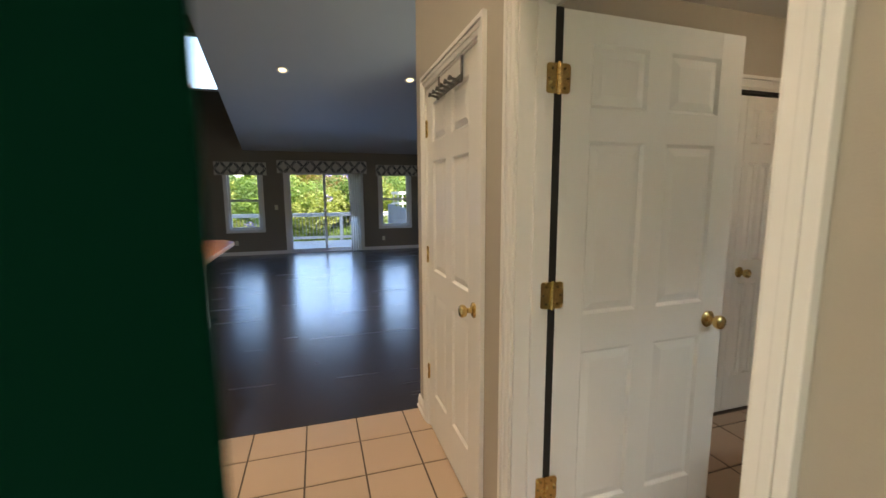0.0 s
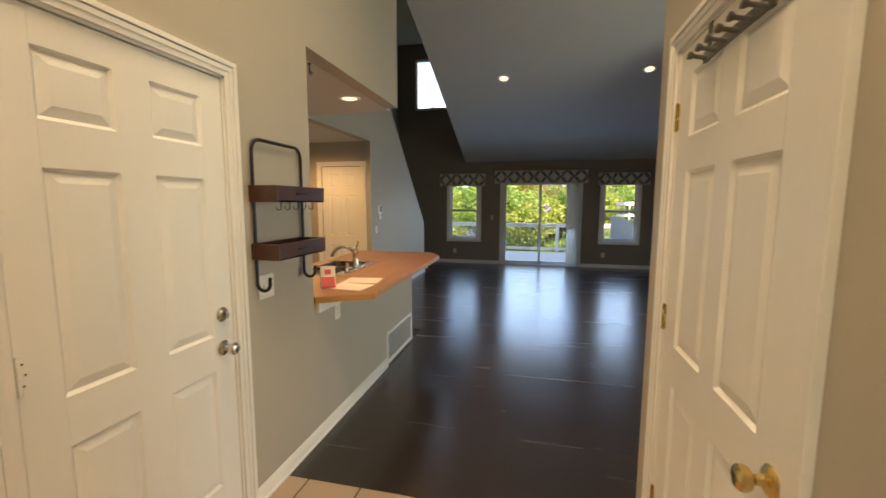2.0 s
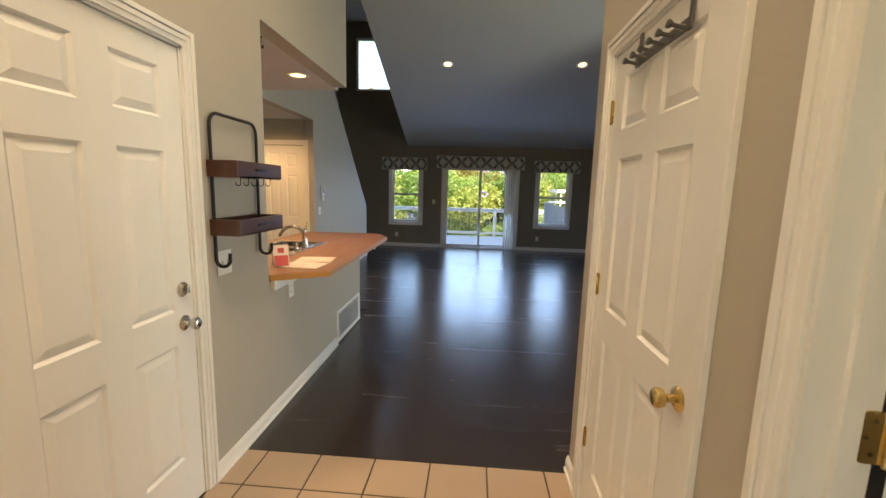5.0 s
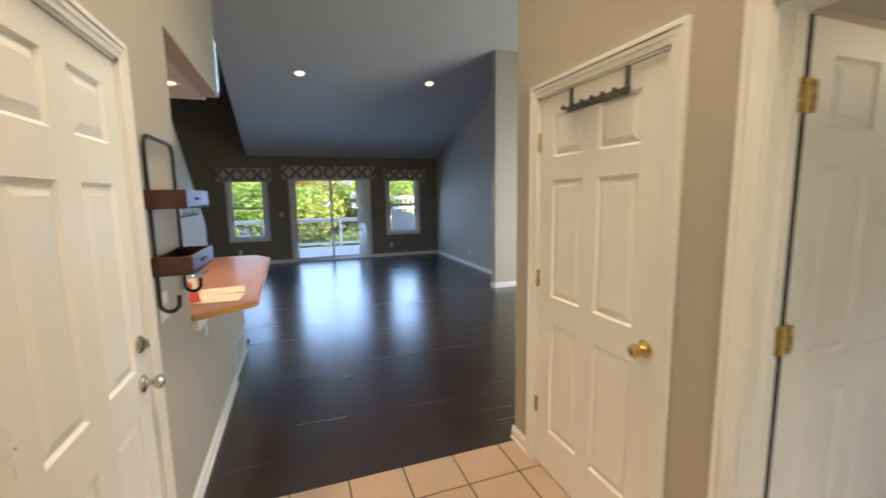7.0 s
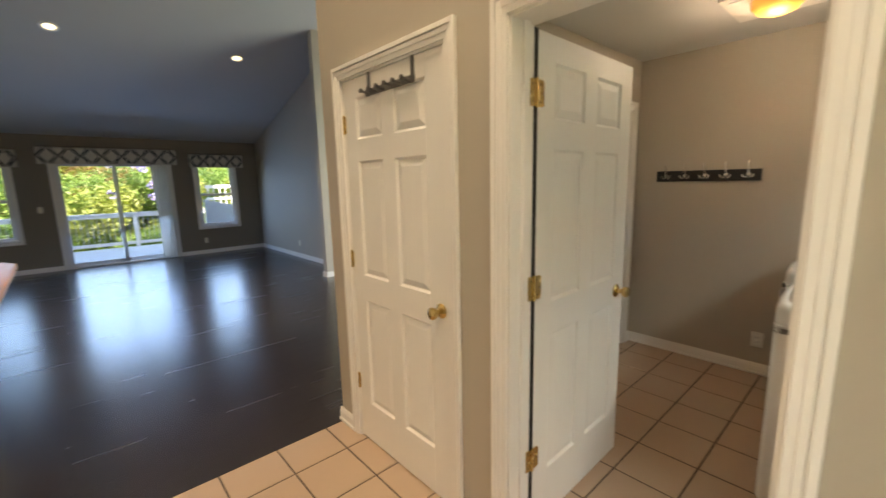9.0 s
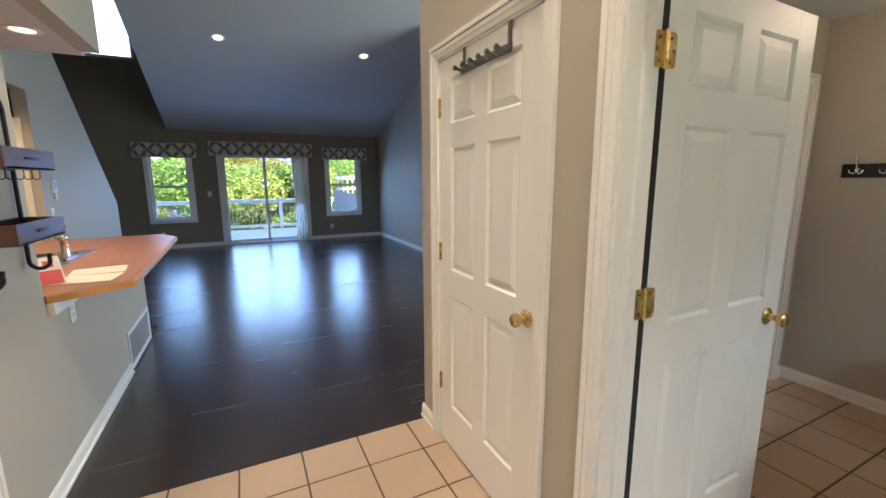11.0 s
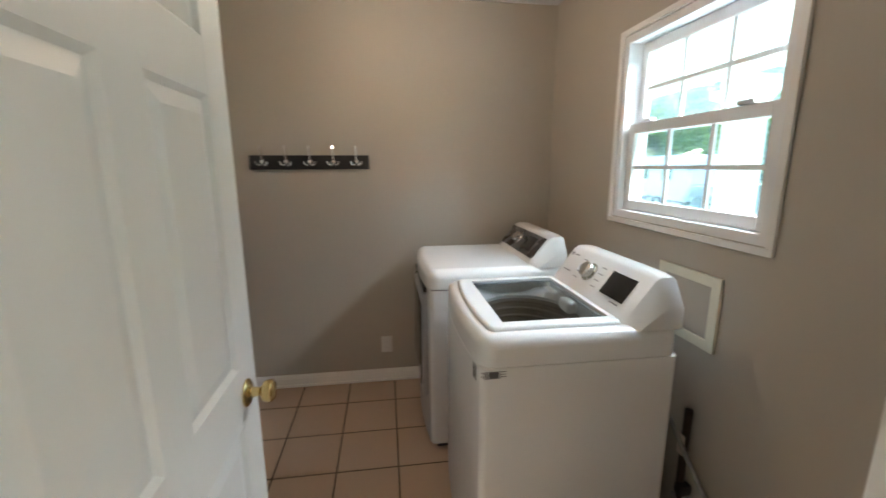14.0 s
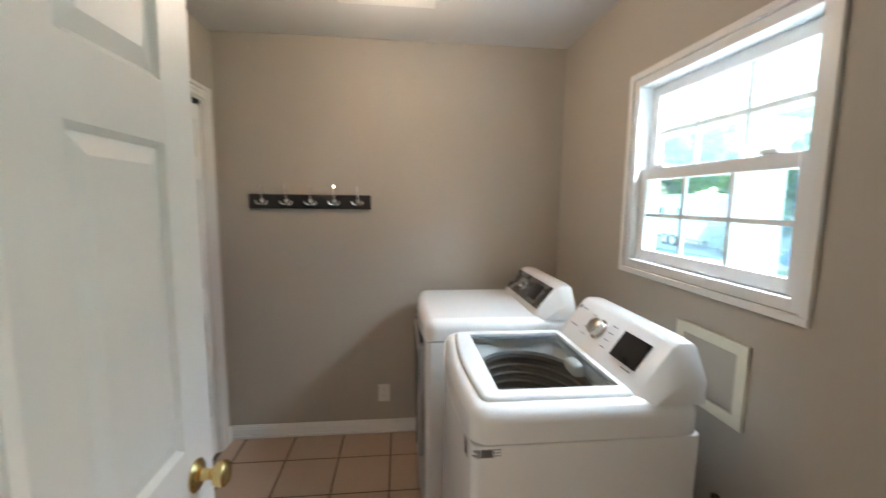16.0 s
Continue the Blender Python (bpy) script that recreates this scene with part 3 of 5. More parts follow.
for i in range(4):
    b = panel_door("bifold_leaf", pose(BF0 + 0.017 + i * bw, LY1 + 0.03, 0.015), bw - 0.003, 2.0, "closed white folding closet door leaf", group="folding closet door leaves", stile=0.05, mull=0.03)
    if i == 2:
        knob(b, 0.05, 0.93, BRASS, -1, "small brass knob")

# white door at the back of the kitchen
casing("casing_kitchen_door", "x", 6.18, -1, -3.10, -2.44, 2.05, "white casing round the kitchen door")
panel_door("door_5", pose(-3.095, 6.22, 0.01), 0.65, 2.03, "closed white six-panel door beyond the kitchen", kind="structure")
structure("kitchen_door_back", boxes((-3.10, -2.44, 6.27, 6.295, 0, 2.05)), GAPBLACK, "black sheet painted as the dark behind the kitchen door", "seal")

# baseboards


def baseboard(name, rows):
    bm = bmesh.new()
    for axis, face, side, u0, u1 in rows:
        for z0, z1, dd in ((0, BB - 0.022, 0.013), (BB - 0.022, BB - 0.010, 0.010), (BB - 0.010, BB, 0.006), (0, 0.016, 0.021)):
            f0, f1 = sorted((face, face + side * dd))
            box(bm, *((f0, f1, u0, u1) if axis == "y" else (u0, u1, f0, f1)), z0, z1, bevel=0.002)
    return structure(name, bm, WHITE, "white painted moulded baseboard", "baseboard")


baseboard("baseboard_hall_west", [("y", XW, 1, YS, GD0 - 0.063), ("y", XW, 1, GD1 + 0.063, 3.94), ("x", 4.73, 1, -1.34, XW)])
baseboard("baseboard_hall_east", [("y", XE, -1, YS, LD0 - 0.063), ("y", XE, -1, LD1 + 0.063, CL0 - 0.063), ("y", XE, -1, CL1 + 0.063, 2.42), ("x", 2.40, 1, XE, 4.6)])
baseboard("baseboard_living_north", [("x", YF, -1, -3.4, S0 - 0.06), ("x", YF, -1, S1 + 0.06, 2.87)])
baseboard("baseboard_living_east", [("y", 2.87, -1, 6.37, YF), ("x", 6.25, -1, 2.38, 4.6), ("y", 2.40, -1, 6.23, 6.39), ("y", 4.6, -1, 2.4, 6.25)])
baseboard("baseboard_stair", [("y", -2.30, 1, 6.18, 9.09), ("y", -2.42, -1, 6.3, 9.07), ("x", 9.07, 1, -2.42, -2.30)])
baseboard("baseboard_laundry", [("y", LX1, -1, YS, LY1), ("x", YS, 1, EW, LX1), ("x", LY1, -1, EW, BF0 - 0.063), ("x", LY1, -1, BF1 + 0.063, LX1)])
baseboard("baseboard_kitchen", [("x", 6.18, -1, -5.1, -3.163)])

# ---- windows ----


def window(name, axis_sign, x0, x1, z0, z1, y_in, depth, label, grid=(1, 1), cw=0.05, glass=GLASS):
    """A double-hung window in a wall along x. axis_sign: +1 when the room lies on the lower-y side."""
    w = thing(name, pose((x0 + x1) / 2, y_in, z0), label, "window", kind="structure")
    w0 = (x1 - x0) / 2
    h = z1 - z0
    s = axis_sign
    mid = h * 0.5

    def bx(bm, a0, a1, d0, d1, b0, b1, bevel=0.003):
        e = sorted((s * d0, s * d1))
        box(bm, a0, a1, e[0], e[1], b0, b1, bevel=bevel)
    bm = bmesh.new()
    for a0, a1, b0, b1 in ((-w0, -w0 + 0.035, 0, h), (w0 - 0.035, w0, 0, h), (-w0 + 0.0352, w0 - 0.0352, h - 0.035, h), (-w0 + 0.0352, w0 - 0.0352, 0, 0.035)):
        bx(bm, a0, a1, 0.0, depth, b0, b1)
    part("window_frame", bm, VINYL, w, smooth=False)
    bm = bmesh.new()
    bx(bm, -w0 - cw, w0 + cw, -0.012, 0.0, -cw, -0.002)
    bx(bm, -w0 - cw, -w0, -0.012, 0.0, -0.002, h)
    bx(bm, w0, w0 + cw, -0.012, 0.0, -0.002, h)
    bx(bm, -w0 - cw, w0 + cw, -0.012, 0.0, h, h + cw)
    part("window_sill", bm, WHITE, w, smooth=False)
    for lower in (True, False):
        b0, b1 = (0.0365, mid + 0.022) if lower else (mid - 0.022, h - 0.0365)
        d0 = depth * (0.25 if lower else 0.55)
        sw = 0.045
        bm = bmesh.new()
        for a0, a1, c0, c1 in ((-w0 + 0.0365, -w0 + 0.0365 + sw, b0, b1), (w0 - 0.0365 - sw, w0 - 0.0365, b0, b1), (-w0 + 0.0368 + sw, w0 - 0.0368 - sw, b0 + 0.0004, b0 + sw), (-w0 + 0.0368 + sw, w0 - 0.0368 - sw, b1 - sw, b1 - 0.0004)):
            bx(bm, a0, a1, d0, d0 + 0.03, c0, c1, bevel=0.004)
        if lower:
            for a in (-0.25, 0.25):
                bx(bm, a - 0.03, a + 0.03, d0 - 0.012, d0 + 0.02, b1, b1 + 0.014, bevel=0.004)
        sh = part("sash", bm, VINYL, w, smooth=False)
        gw, gh = 2 * (w0 - 0.0365 - sw), b1 - b0 - 2 * sw
        p = part("pane", boxes((-gw / 2, gw / 2, s * (d0 + 0.013) - 0.002, s * (d0 + 0.013) + 0.002, b0 + sw, b1 - sw)), glass, sh, smooth=False)
        p.visible_shadow = False
        if grid != (1, 1):
            for i in range(1, grid[0]):
                xm = -gw / 2 + gw * i / grid[0]
                part("muntin", boxes((xm - 0.008, xm + 0.008, s * (d0 + 0.013) - 0.006, s * (d0 + 0.013) + 0.006, b0 + sw, b1 - sw)), VINYL, sh, smooth=False)
            for i in range(1, grid[1]):
                zm = b0 + sw + gh * i / grid[1]
                part("muntin", boxes((-gw / 2, gw / 2, s * (d0 + 0.013) - 0.0055, s * (d0 + 0.013) + 0.0055, zm - 0.008, zm + 0.008)), VINYL, sh, smooth=False)
    return w


window("window_1", 1, *W1, YF, 0.12, "white double-hung window looking onto trees")
window("window_2", 1, *W2, YF, 0.12, "white double-hung window looking onto a fence")
window("window_3", -1, WX0, WX1, WZ0, WZ1, YS, 0.12, "white double-hung laundry window with grid panes", grid=(3, 2), cw=0.026, glass=HAZEDGLASS)
hw = thing("window_4", pose(-2.5, YF, HW), "high fixed white window in the stairwell", "window", kind="structure")
part("window_frame", boxes((-0.45, -0.40, -0.01, 0.1, 0, 1.22), (0.40, 0.45, -0.01, 0.1, 0, 1.22), (-0.45, 0.45, -0.01, 0.1, 1.17, 1.22), (-0.45, 0.45, -0.01, 0.1, 0, 0.05), bevel=0.003), VINYL, hw, smooth=False)
part("pane", boxes((-0.4, 0.4, 0.05, 0.054, 0.05, 1.17)), GLASS, hw, smooth=False).visible_shadow = False

# sliding door
sd = thing("sliding_door", pose((S0 + S1) / 2, YF, 0), "closed white sliding glass door to the deck", "door", kind="structure")
sw0 = (S1 - S0) / 2
part("door_frame", boxes((-sw0, -sw0 + 0.04, -0.012, 0.13, 0, 2.04), (sw0 - 0.04, sw0, -0.012, 0.13, 0, 2.04), (-sw0, sw0, -0.012, 0.13, 2.0, 2.04), (-sw0, sw0, -0.012, 0.13, 0, 0.03), (-sw0 - 0.06, -sw0, -0.014, 0, 0, 2.10), (sw0, sw0 + 0.06, -0.014, 0, 0, 2.10), (-sw0 - 0.06, sw0 + 0.06, -0.014, 0, 2.04, 2.10), bevel=0.003), WHITE, sd, smooth=False)
for x0, x1, y0 in ((-sw0 + 0.04, 0.03, 0.02), (-0.03, sw0 - 0.04, 0.065)):
    lf = part("sliding_panel", boxes((x0, x0 + 0.055, y0, y0 + 0.035, 0.03, 2.0), (x1 - 0.055, x1, y0, y0 + 0.035, 0.03, 2.0), (x0, x1, y0, y0 + 0.035, 1.945, 2.0), (x0, x1, y0, y0 + 0.035, 0.03, 0.10), bevel=0.003), VINYL, sd, smooth=False)
    part("pane", boxes((x0 + 0.055, x1 - 0.055, y0 + 0.016, y0 + 0.02, 0.10, 1.945)), GLASS, lf, smooth=False).visible_shadow = False


# valances and curtain
def valance(x0, x1, z0, z1):
    v = thing("valance", pose((x0 + x1) / 2, YF, z0), "cream valance box with grey trellis print above glass", "valance", "window valances")
    w, h, dp = (x1 - x0) / 2, z1 - z0, 0.11
    part("board", boxes((-w, w, -dp, -dp + 0.02, 0, h), (-w, -w + 0.02, -dp, 0, 0, h), (w - 0.02, w, -dp, 0, 0, h), (-w, w, -dp, 0, h - 0.02, h), bevel=0.005), VALFAB, v, smooth=False)
    n = max(2, round(2 * w / 0.30))
    bm = bmesh.new()
    st = 2 * w / n
    y = -dp - 0.0015

    def bar(p, q, t):
        p, q = Vector(p), Vector(q)
        u = (q - p).normalized()
        k = Vector((-u.z, 0, u.x)) * t
        vs = [bm.verts.new(a + c + Vector((0, dy, 0))) for dy in (0, 0.003) for a, c in ((p, -k), (q, -k), (q, k), (p, k))]
        bm.faces.new(vs[:4])
        bm.faces.new(vs[4:])
        for i in range(4):
            bm.faces.new((vs[i], vs[(i + 1) % 4], vs[4 + (i + 1) % 4], vs[4 + i]))
    for i in range(n):
        c = -w + st * (i + 0.5)
        for sx in (-1, 1):
            for k in (0.0, 0.042):
                bar((c + sx * max(0.012, st / 2 - k), y, h * 0.5), (c + sx * 0.012, y, h * (0.97 - k * 2.2)), 0.008)
                bar((c + sx * max(0.012, st / 2 - k), y, h * 0.5), (c + sx * 0.012, y, h * (0.03 + k * 2.2)), 0.008)
            bar((c + sx * st / 2, y, h * 0.5), (c + sx * st * 0.18, y, h * 0.97), 0.007)
            bar((c + sx * st / 2, y, h * 0.5), (c + sx * st * 0.18, y, h * 0.03), 0.007)
    part("trellis_print", bm, VALPRINT, v, smooth=False)
    return v


valance(-2.28, -1.165, 1.915, 2.22)
valance(-0.925, 1.21, 1.975, 2.28)
valance(1.45, 2.525, 1.925, 2.205)
bm = bmesh.new()
cols = []
for i in range(49):
    u = i / 48
    row = []
    for k in range(9):
        z = 0.03 + (1.99 - 0.03) * k / 8
        wid = 0.30 - 0.05 * math.sin(math.pi * (1 - k / 8) ** 0.7)
        x = 0.76 + u * wid + 0.02 * math.sin(k * 0.6)
        y = YF - 0.075 + 0.022 * math.sin(u * 31 + 0.25 * k) + 0.008 * math.sin(u * 67)
        row.append(bm.verts.new((x, y, z)))
    cols.append(row)
for p, q in zip(cols, cols[1:]):
    for k in range(8):
        bm.faces.new((p[k], q[k], q[k + 1], p[k + 1]))
bmesh.ops.solidify(bm, geom=bm.faces[:], thickness=0.0015)
tagged(part("curtain", bm, SHEER), "sheer white curtain drawn to the side of the sliding door", "curtain")

# ---- lamps of the place ----


def recessed(x, y, z, tilt, power, label, spot=1.1, soft=0.06):
    r = thing("recessed_light", pose(x, y, z, tilt), label, "ceiling light", "recessed lights")
    part("trim_ring", lathe(bmesh.new(), [(0.062, 0.0), (0.066, -0.006), (0.085, -0.009), (0.096, -0.005), (0.097, 0.0)], n=36), PLASTIC, r)
    part("lens", lathe(bmesh.new(), [(0, -0.003), (0.05, -0.004), (0.064, -0.001)], n=36), BULB, r, "glowing warm lens")
    lamp("recessed_glow", "SPOT", pose(x, y, z, tilt) @ pose(0, 0, -0.02), power, AMBER if z < 2.5 else WARM, soft=soft, spot=spot)
    return r


for x, y in LIVING_LAMPS:
    recessed(x, y, slope_z(y) - 0.002, -math.degrees(math.atan(SLOPE)), 40, "lit recessed light in the sloping ceiling")
for x, y, power in HALL_LAMPS:
    recessed(x, y, slope_z(y) - 0.002, -math.degrees(math.atan(SLOPE)), power, "unseen recessed light added high over the entry hall", spot=2.4, soft=0.16)
recessed(-2.95, 5.3, KZ - 0.002, 0, 17, "lit recessed light in the passage ceiling", spot=2.9)
recessed(-1.50, 3.87, KZ - 0.002, 0, 20, "lit recessed light in the kitchen ceiling", spot=2.8)

fl = thing("ceiling_fan_light", pose(2.47, 0.69, LZ), "white square vent fan with lit amber globe on the ceiling", "ceiling light")
part("grille", boxes((-0.23, 0.23, -0.23, 0.23, -0.018, -0.0), (-0.19, 0.19, -0.19, 0.19, -0.028, -0.016), bevel=0.006), PLASTIC, fl)
part("slot", boxes((0.10, 0.14, 0.12, 0.124, -0.0295, -0.0275)), INKGREY, fl, smooth=False)
part("globe", lathe(bmesh.new(), [(0.10, -0.026), (0.118, -0.045), (0.115, -0.075), (0.09, -0.105), (0.045, -0.122), (0, -0.126)], Matrix.Translation((-0.13, -0.02, 0)), 28), GLOBE, fl, "glowing amber glass globe")
lamp("fan_light_glow", "POINT", pose(2.34, 0.67, LZ - 0.21), 1.9, (1.0, 0.76, 0.54), soft=0.08)

# ---- kitchen counter ----
CT = 0.93
ct = thing("kitchen_counter", pose(0, 0, 0), "wood-look laminate counter with oak edge on the half wall", "counter")
outline = [(-1.98, 2.735), (-1.216, 2.735), (-0.915, 2.94), (-0.95, 4.86), (-1.10, 5.12), (-1.98, 5.12)]
SK = (-1.86, -1.42, 3.45, 4.22)
bm = bmesh.new()
prism(bm, [(-1.98, 2.735), (-1.216, 2.735), (-0.917, 2.94), (-0.926, SK[2]), (-1.98, SK[2])], "z", CT - 0.036, CT)
prism(bm, [(SK[1], SK[2]), (-0.926, SK[2]), (-0.940, SK[3]), (SK[1], SK[3])], "z", CT - 0.036, CT)
prism(bm, [(-1.98, SK[2]), (SK[0], SK[2]), (SK[0], SK[3]), (-1.98, SK[3])], "z", CT - 0.036, CT)
prism(bm, [(-1.98, SK[3]), (-0.940, SK[3]), (-0.952, 4.86), (-1.10, 5.12), (-1.98, 5.12)], "z", CT - 0.036, CT)
part("worktop", bm, LAMINATE, ct, smooth=False)
bm = bmesh.new()
for (xa, ya), (xb, yb) in zip(outline[1:4], outline[2:5]):
    p, q = Vector((xa, ya, 0)), Vector((xb, yb, 0))
    nrm = (q - p).cross(Vector((0, 0, 1))).normalized()
    b8 = [bm.verts.new(v + nrm * o + Vector((0, 0, z))) for z in (CT - 0.038, CT - 0.002) for v, o in ((p, 0.0), (q, 0.0), (q, 0.008), (p, 0.008))]
    for f in ((0, 1, 2, 3), (4, 5, 6, 7), (0, 1, 5, 4), (1, 2, 6, 5), (2, 3, 7, 6), (3, 0, 4, 7)):
        bm.faces.new([b8[i] for i in f])
part("edge_band", bm, LAMEDGE, ct, "oak edge band", smooth=False)
part("support_rail", boxes((-1.22, -1.19, 2.74, 4.72, CT - 0.10, CT - 0.036), bevel=0.003), WHITE, ct, "white support rail", smooth=False)
part("end_bracket", boxes((-1.33, -1.05, 4.735, 4.765, CT - 0.13, CT - 0.036), bevel=0.003), WHITE, ct, "white end bracket", smooth=False)
kc = thing("kitchen_cabinet", pose(-1.66, 3.9, 0), "white base cabinet under the sink counter", "cabinet")
part("body", boxes((-0.31, 0.315, -1.16, -0.5, 0.0, CT - 0.04), (-0.31, 0.315, 0.36, 1.02, 0.0, CT - 0.04), (-0.31, 0.315, -0.5, 0.36, 0, 0.70), bevel=0.003), WHITE, kc, smooth=False)

sk = thing("kitchen_sink", pose((SK[0] + SK[1]) / 2, (SK[2] + SK[3]) / 2, CT), "stainless steel double sink set in the counter", "sink")
hx, hy = (SK[1] - SK[0]) / 2, (SK[3] - SK[2]) / 2
part("rim", boxes((-hx - 0.02, -hx + 0.03, -hy - 0.02, hy + 0.02, 0, 0.005), (hx - 0.07, hx + 0.02, -hy - 0.02, hy + 0.02, 0, 0.005), (-hx, hx, -hy - 0.02, -hy + 0.03, 0, 0.0048), (-hx, hx, hy - 0.03, hy + 0.02, 0, 0.0048), (-hx, hx, -0.02, 0.02, -0.01, 0.0046), bevel=0.002), STEEL, sk, smooth=False)
for y0, y1 in ((-hy + 0.03, -0.02), (0.02, hy - 0.03)):
    x0, x1 = -hx + 0.03, hx - 0.07
    part("basin", boxes((x0, x1, y0, y1, -0.19, -0.185), (x0 - 0.003, x0, y0, y1, -0.19, 0), (x1, x1 + 0.003, y0, y1, -0.19, 0), (x0, x1, y0 - 0.003, y0, -0.19, 0), (x0, x1, y1, y1 + 0.003, -0.19, 0)), STEEL, sk, smooth=False)

fc = thing("kitchen_faucet", pose(-1.46, 3.84, CT + 0.005), "chrome kitchen faucet with a brass-tipped lever", "faucet")
part("base_plate", boxes((-0.03, 0.03, -0.12, 0.12, 0, 0.008), bevel=0.004), CHROME, fc)
part("body", lathe(bmesh.new(), [(0, 0), (0.032, 0.0), (0.03, 0.015), (0.024, 0.03), (0.024, 0.12), (0.027, 0.13), (0.026, 0.155), (0.012, 0.17), (0, 0.172)], n=24), CHROME, fc)
part("spout", tube(bmesh.new(), [(0, 0, 0.10)] + arc((-0.10, -0.03, 0.085), (1, 0.3, 0), (0, 0, 1), 0.10, 30, 150, 10) + [(-0.205, -0.06, 0.10)], 0.014, 12), CHROME, fc)
part("lever", tube(bmesh.new(), [(0, 0, 0.165), (0.005, 0.015, 0.19), (0.0, 0.05, 0.215), (-0.01, 0.075, 0.222)], 0.008), BRASS, fc, "brass lever")
sp = thing("soap_dispenser", pose(-1.44, 3.62, CT + 0.005), "small chrome soap dispenser beside the faucet", "dispenser")
part("body", lathe(bmesh.new(), [(0, 0), (0.02, 0), (0.018, 0.01), (0.013, 0.02), (0.013, 0.05), (0.017, 0.055), (0.017, 0.07), (0, 0.075)], n=16), CHROME, sp)

for i, (x, y, a) in enumerate(((-1.15, 3.30, 8), (-1.14, 3.07, -4))):
    p = part("brochure", boxes((-0.13, 0.13, -0.105, 0.105, 0, 0.003)), PAPER)
    p.matrix_world = pose(x, y, CT + 0.001 + 0.0005 * i, 0, 0, a)
    tagged(p, "pale printed brochure lying on the counter", "paper", "brochures on the counter")
    q = part("print_block", boxes((-0.12, 0.02, -0.09, 0.02, 0.003, 0.0036)), mat("pale_pink_print", (0.72, 0.55, 0.50), 0.6, var=0.05), p, smooth=False)
tent = thing("tent_card", pose(-1.30, 3.05, CT + 0.001, 0, 0, -58), "red and white folded tent card on the counter", "card")
bm = bmesh.new()
prism(bm, [(-0.07, 0), (-0.067, 0), (0, 0.135), (0.067, 0), (0.07, 0), (0, 0.14)], "y", -0.05, 0.05)
part("card", bm, PAPER, tent, smooth=False)
bm = bmesh.new()
prism(bm, [(0.068, 0.006), (0.0705, 0.006), (0.036, 0.072), (0.0335, 0.072)], "y", -0.044, 0.044)
part("red_print", bm, REDPRINT, tent, smooth=False)
prism_bm = bmesh.new()
prism(prism_bm, [(0.026, 0.088), (0.0285, 0.088), (0.012, 0.120), (0.0095, 0.120)], "y", -0.02, 0.02)
part("logo_shape", prism_bm, REDPRINT, tent, smooth=False)

# wall rack
rk = thing("wall_rack", pose(XW, 2.205, 1.075), "black metal wall rack with two wooden trays and hooks", "rack")
W = 0.405
r = 0.0085
path = [(0.087, 0, 0.075), *arc((0.051, 0, 0.045), (1, 0, 0), (0, 0, 1), 0.035, 15, -180, 12), (0.016, 0, 0.62), *arc((0.016, 0.06, 0.67), (0, -1, 0), (0, 0, 1), 0.06, 0, 90, 8), *arc((0.016, W - 0.06, 0.67), (0, 0, 1), (0, 1, 0), 0.06, 0, 90, 8), (0.016, W, 0.06), *arc((0.051, W, 0.045), (-1, 0, 0), (0, 0, -1), 0.035, 0, 195, 12), (0.087, W, 0.075)]
part("frame", tube(bmesh.new(), path, r, 12), BLACKMETAL, rk)
for z in (0.16, 0.435):
    tray = part("tray", boxes((0.0, 0.15, -0.012, 0.0, z, z + 0.078), (0.0, 0.15, W, W + 0.012, z, z + 0.078), (0.138, 0.15, 0, W, z, z + 0.078), (0.0, 0.010, 0, W, z, z + 0.078), (0.0, 0.15, 0, W, z, z + 0.010), bevel=0.0015), BROWNWOOD, rk, "red-brown wooden tray", smooth=False)
    part("pull", boxes((0.15, 0.158, W / 2 - 0.06, W / 2 + 0.06, z + 0.036, z + 0.046), bevel=0.003), BLACKMETAL, tray, "black bar pull")
for i in range(5):
    y = 0.06 + i * (W - 0.12) / 4
    part("small_hook", tube(bmesh.new(), [(0.12, y, 0.437), (0.12, y, 0.415), *arc((0.107, y, 0.41), (1, 0, 0), (0, 0, -1), 0.013, 0, 200, 8)], 0.0022, 6), BLACKMETAL, rk)

# switches, outlets, vents


def plate(name, m, w, h, kind_, label, category, material=PLASTIC):
    p = thing(name, m, label, category)
    part("plate", boxes((-w / 2, w / 2, -0.006, 0, -h / 2, h / 2), bevel=0.002), material, p)
    n = max(1, round(w / 0.07)) if kind_ == "switch" else 1
    for i in range(n):
        cx = (i - (n - 1) / 2) * 0.046
        if kind_ == "switch":
            part("toggle", boxes((cx - 0.005, cx + 0.005, -0.017, -0.005, -0.011, 0.011), bevel=0.002), material, p)
        else:
            for cz in (-0.02, 0.02):
                o = part("receptacle", boxes((cx - 0.016, cx + 0.016, -0.008, -0.005, cz - 0.014, cz + 0.014), bevel=0.003), material, p)
                part("slots", boxes((cx - 0.008, cx - 0.006, -0.0085, -0.0078, cz - 0.005, cz + 0.006), (cx + 0.006, cx + 0.008, -0.0085, -0.0078, cz - 0.005, cz + 0.006)), INKGREY, o, smooth=False)
    return p


plate("light_switch", pose(XW, 2.285, 1.09, 0, 0, 90), 0.115, 0.12, "switch", "white double switch plate behind the wall rack", "switch")
plate("outlet", pose(XW, 3.016, 0.773, 0, 0, 90), 0.075, 0.115, "outlet", "white outlet on the half wall under the counter", "outlet")
plate("outlet", pose(LX1, 0.732, 0.268, 0, 0, -90), 0.075, 0.115, "outlet", "white outlet on the laundry wall", "outlet")
plate("outlet", pose(-1.92, YF, 0.30), 0.075, 0.115, "outlet", "beige outlet below the window", "outlet", IVORY)
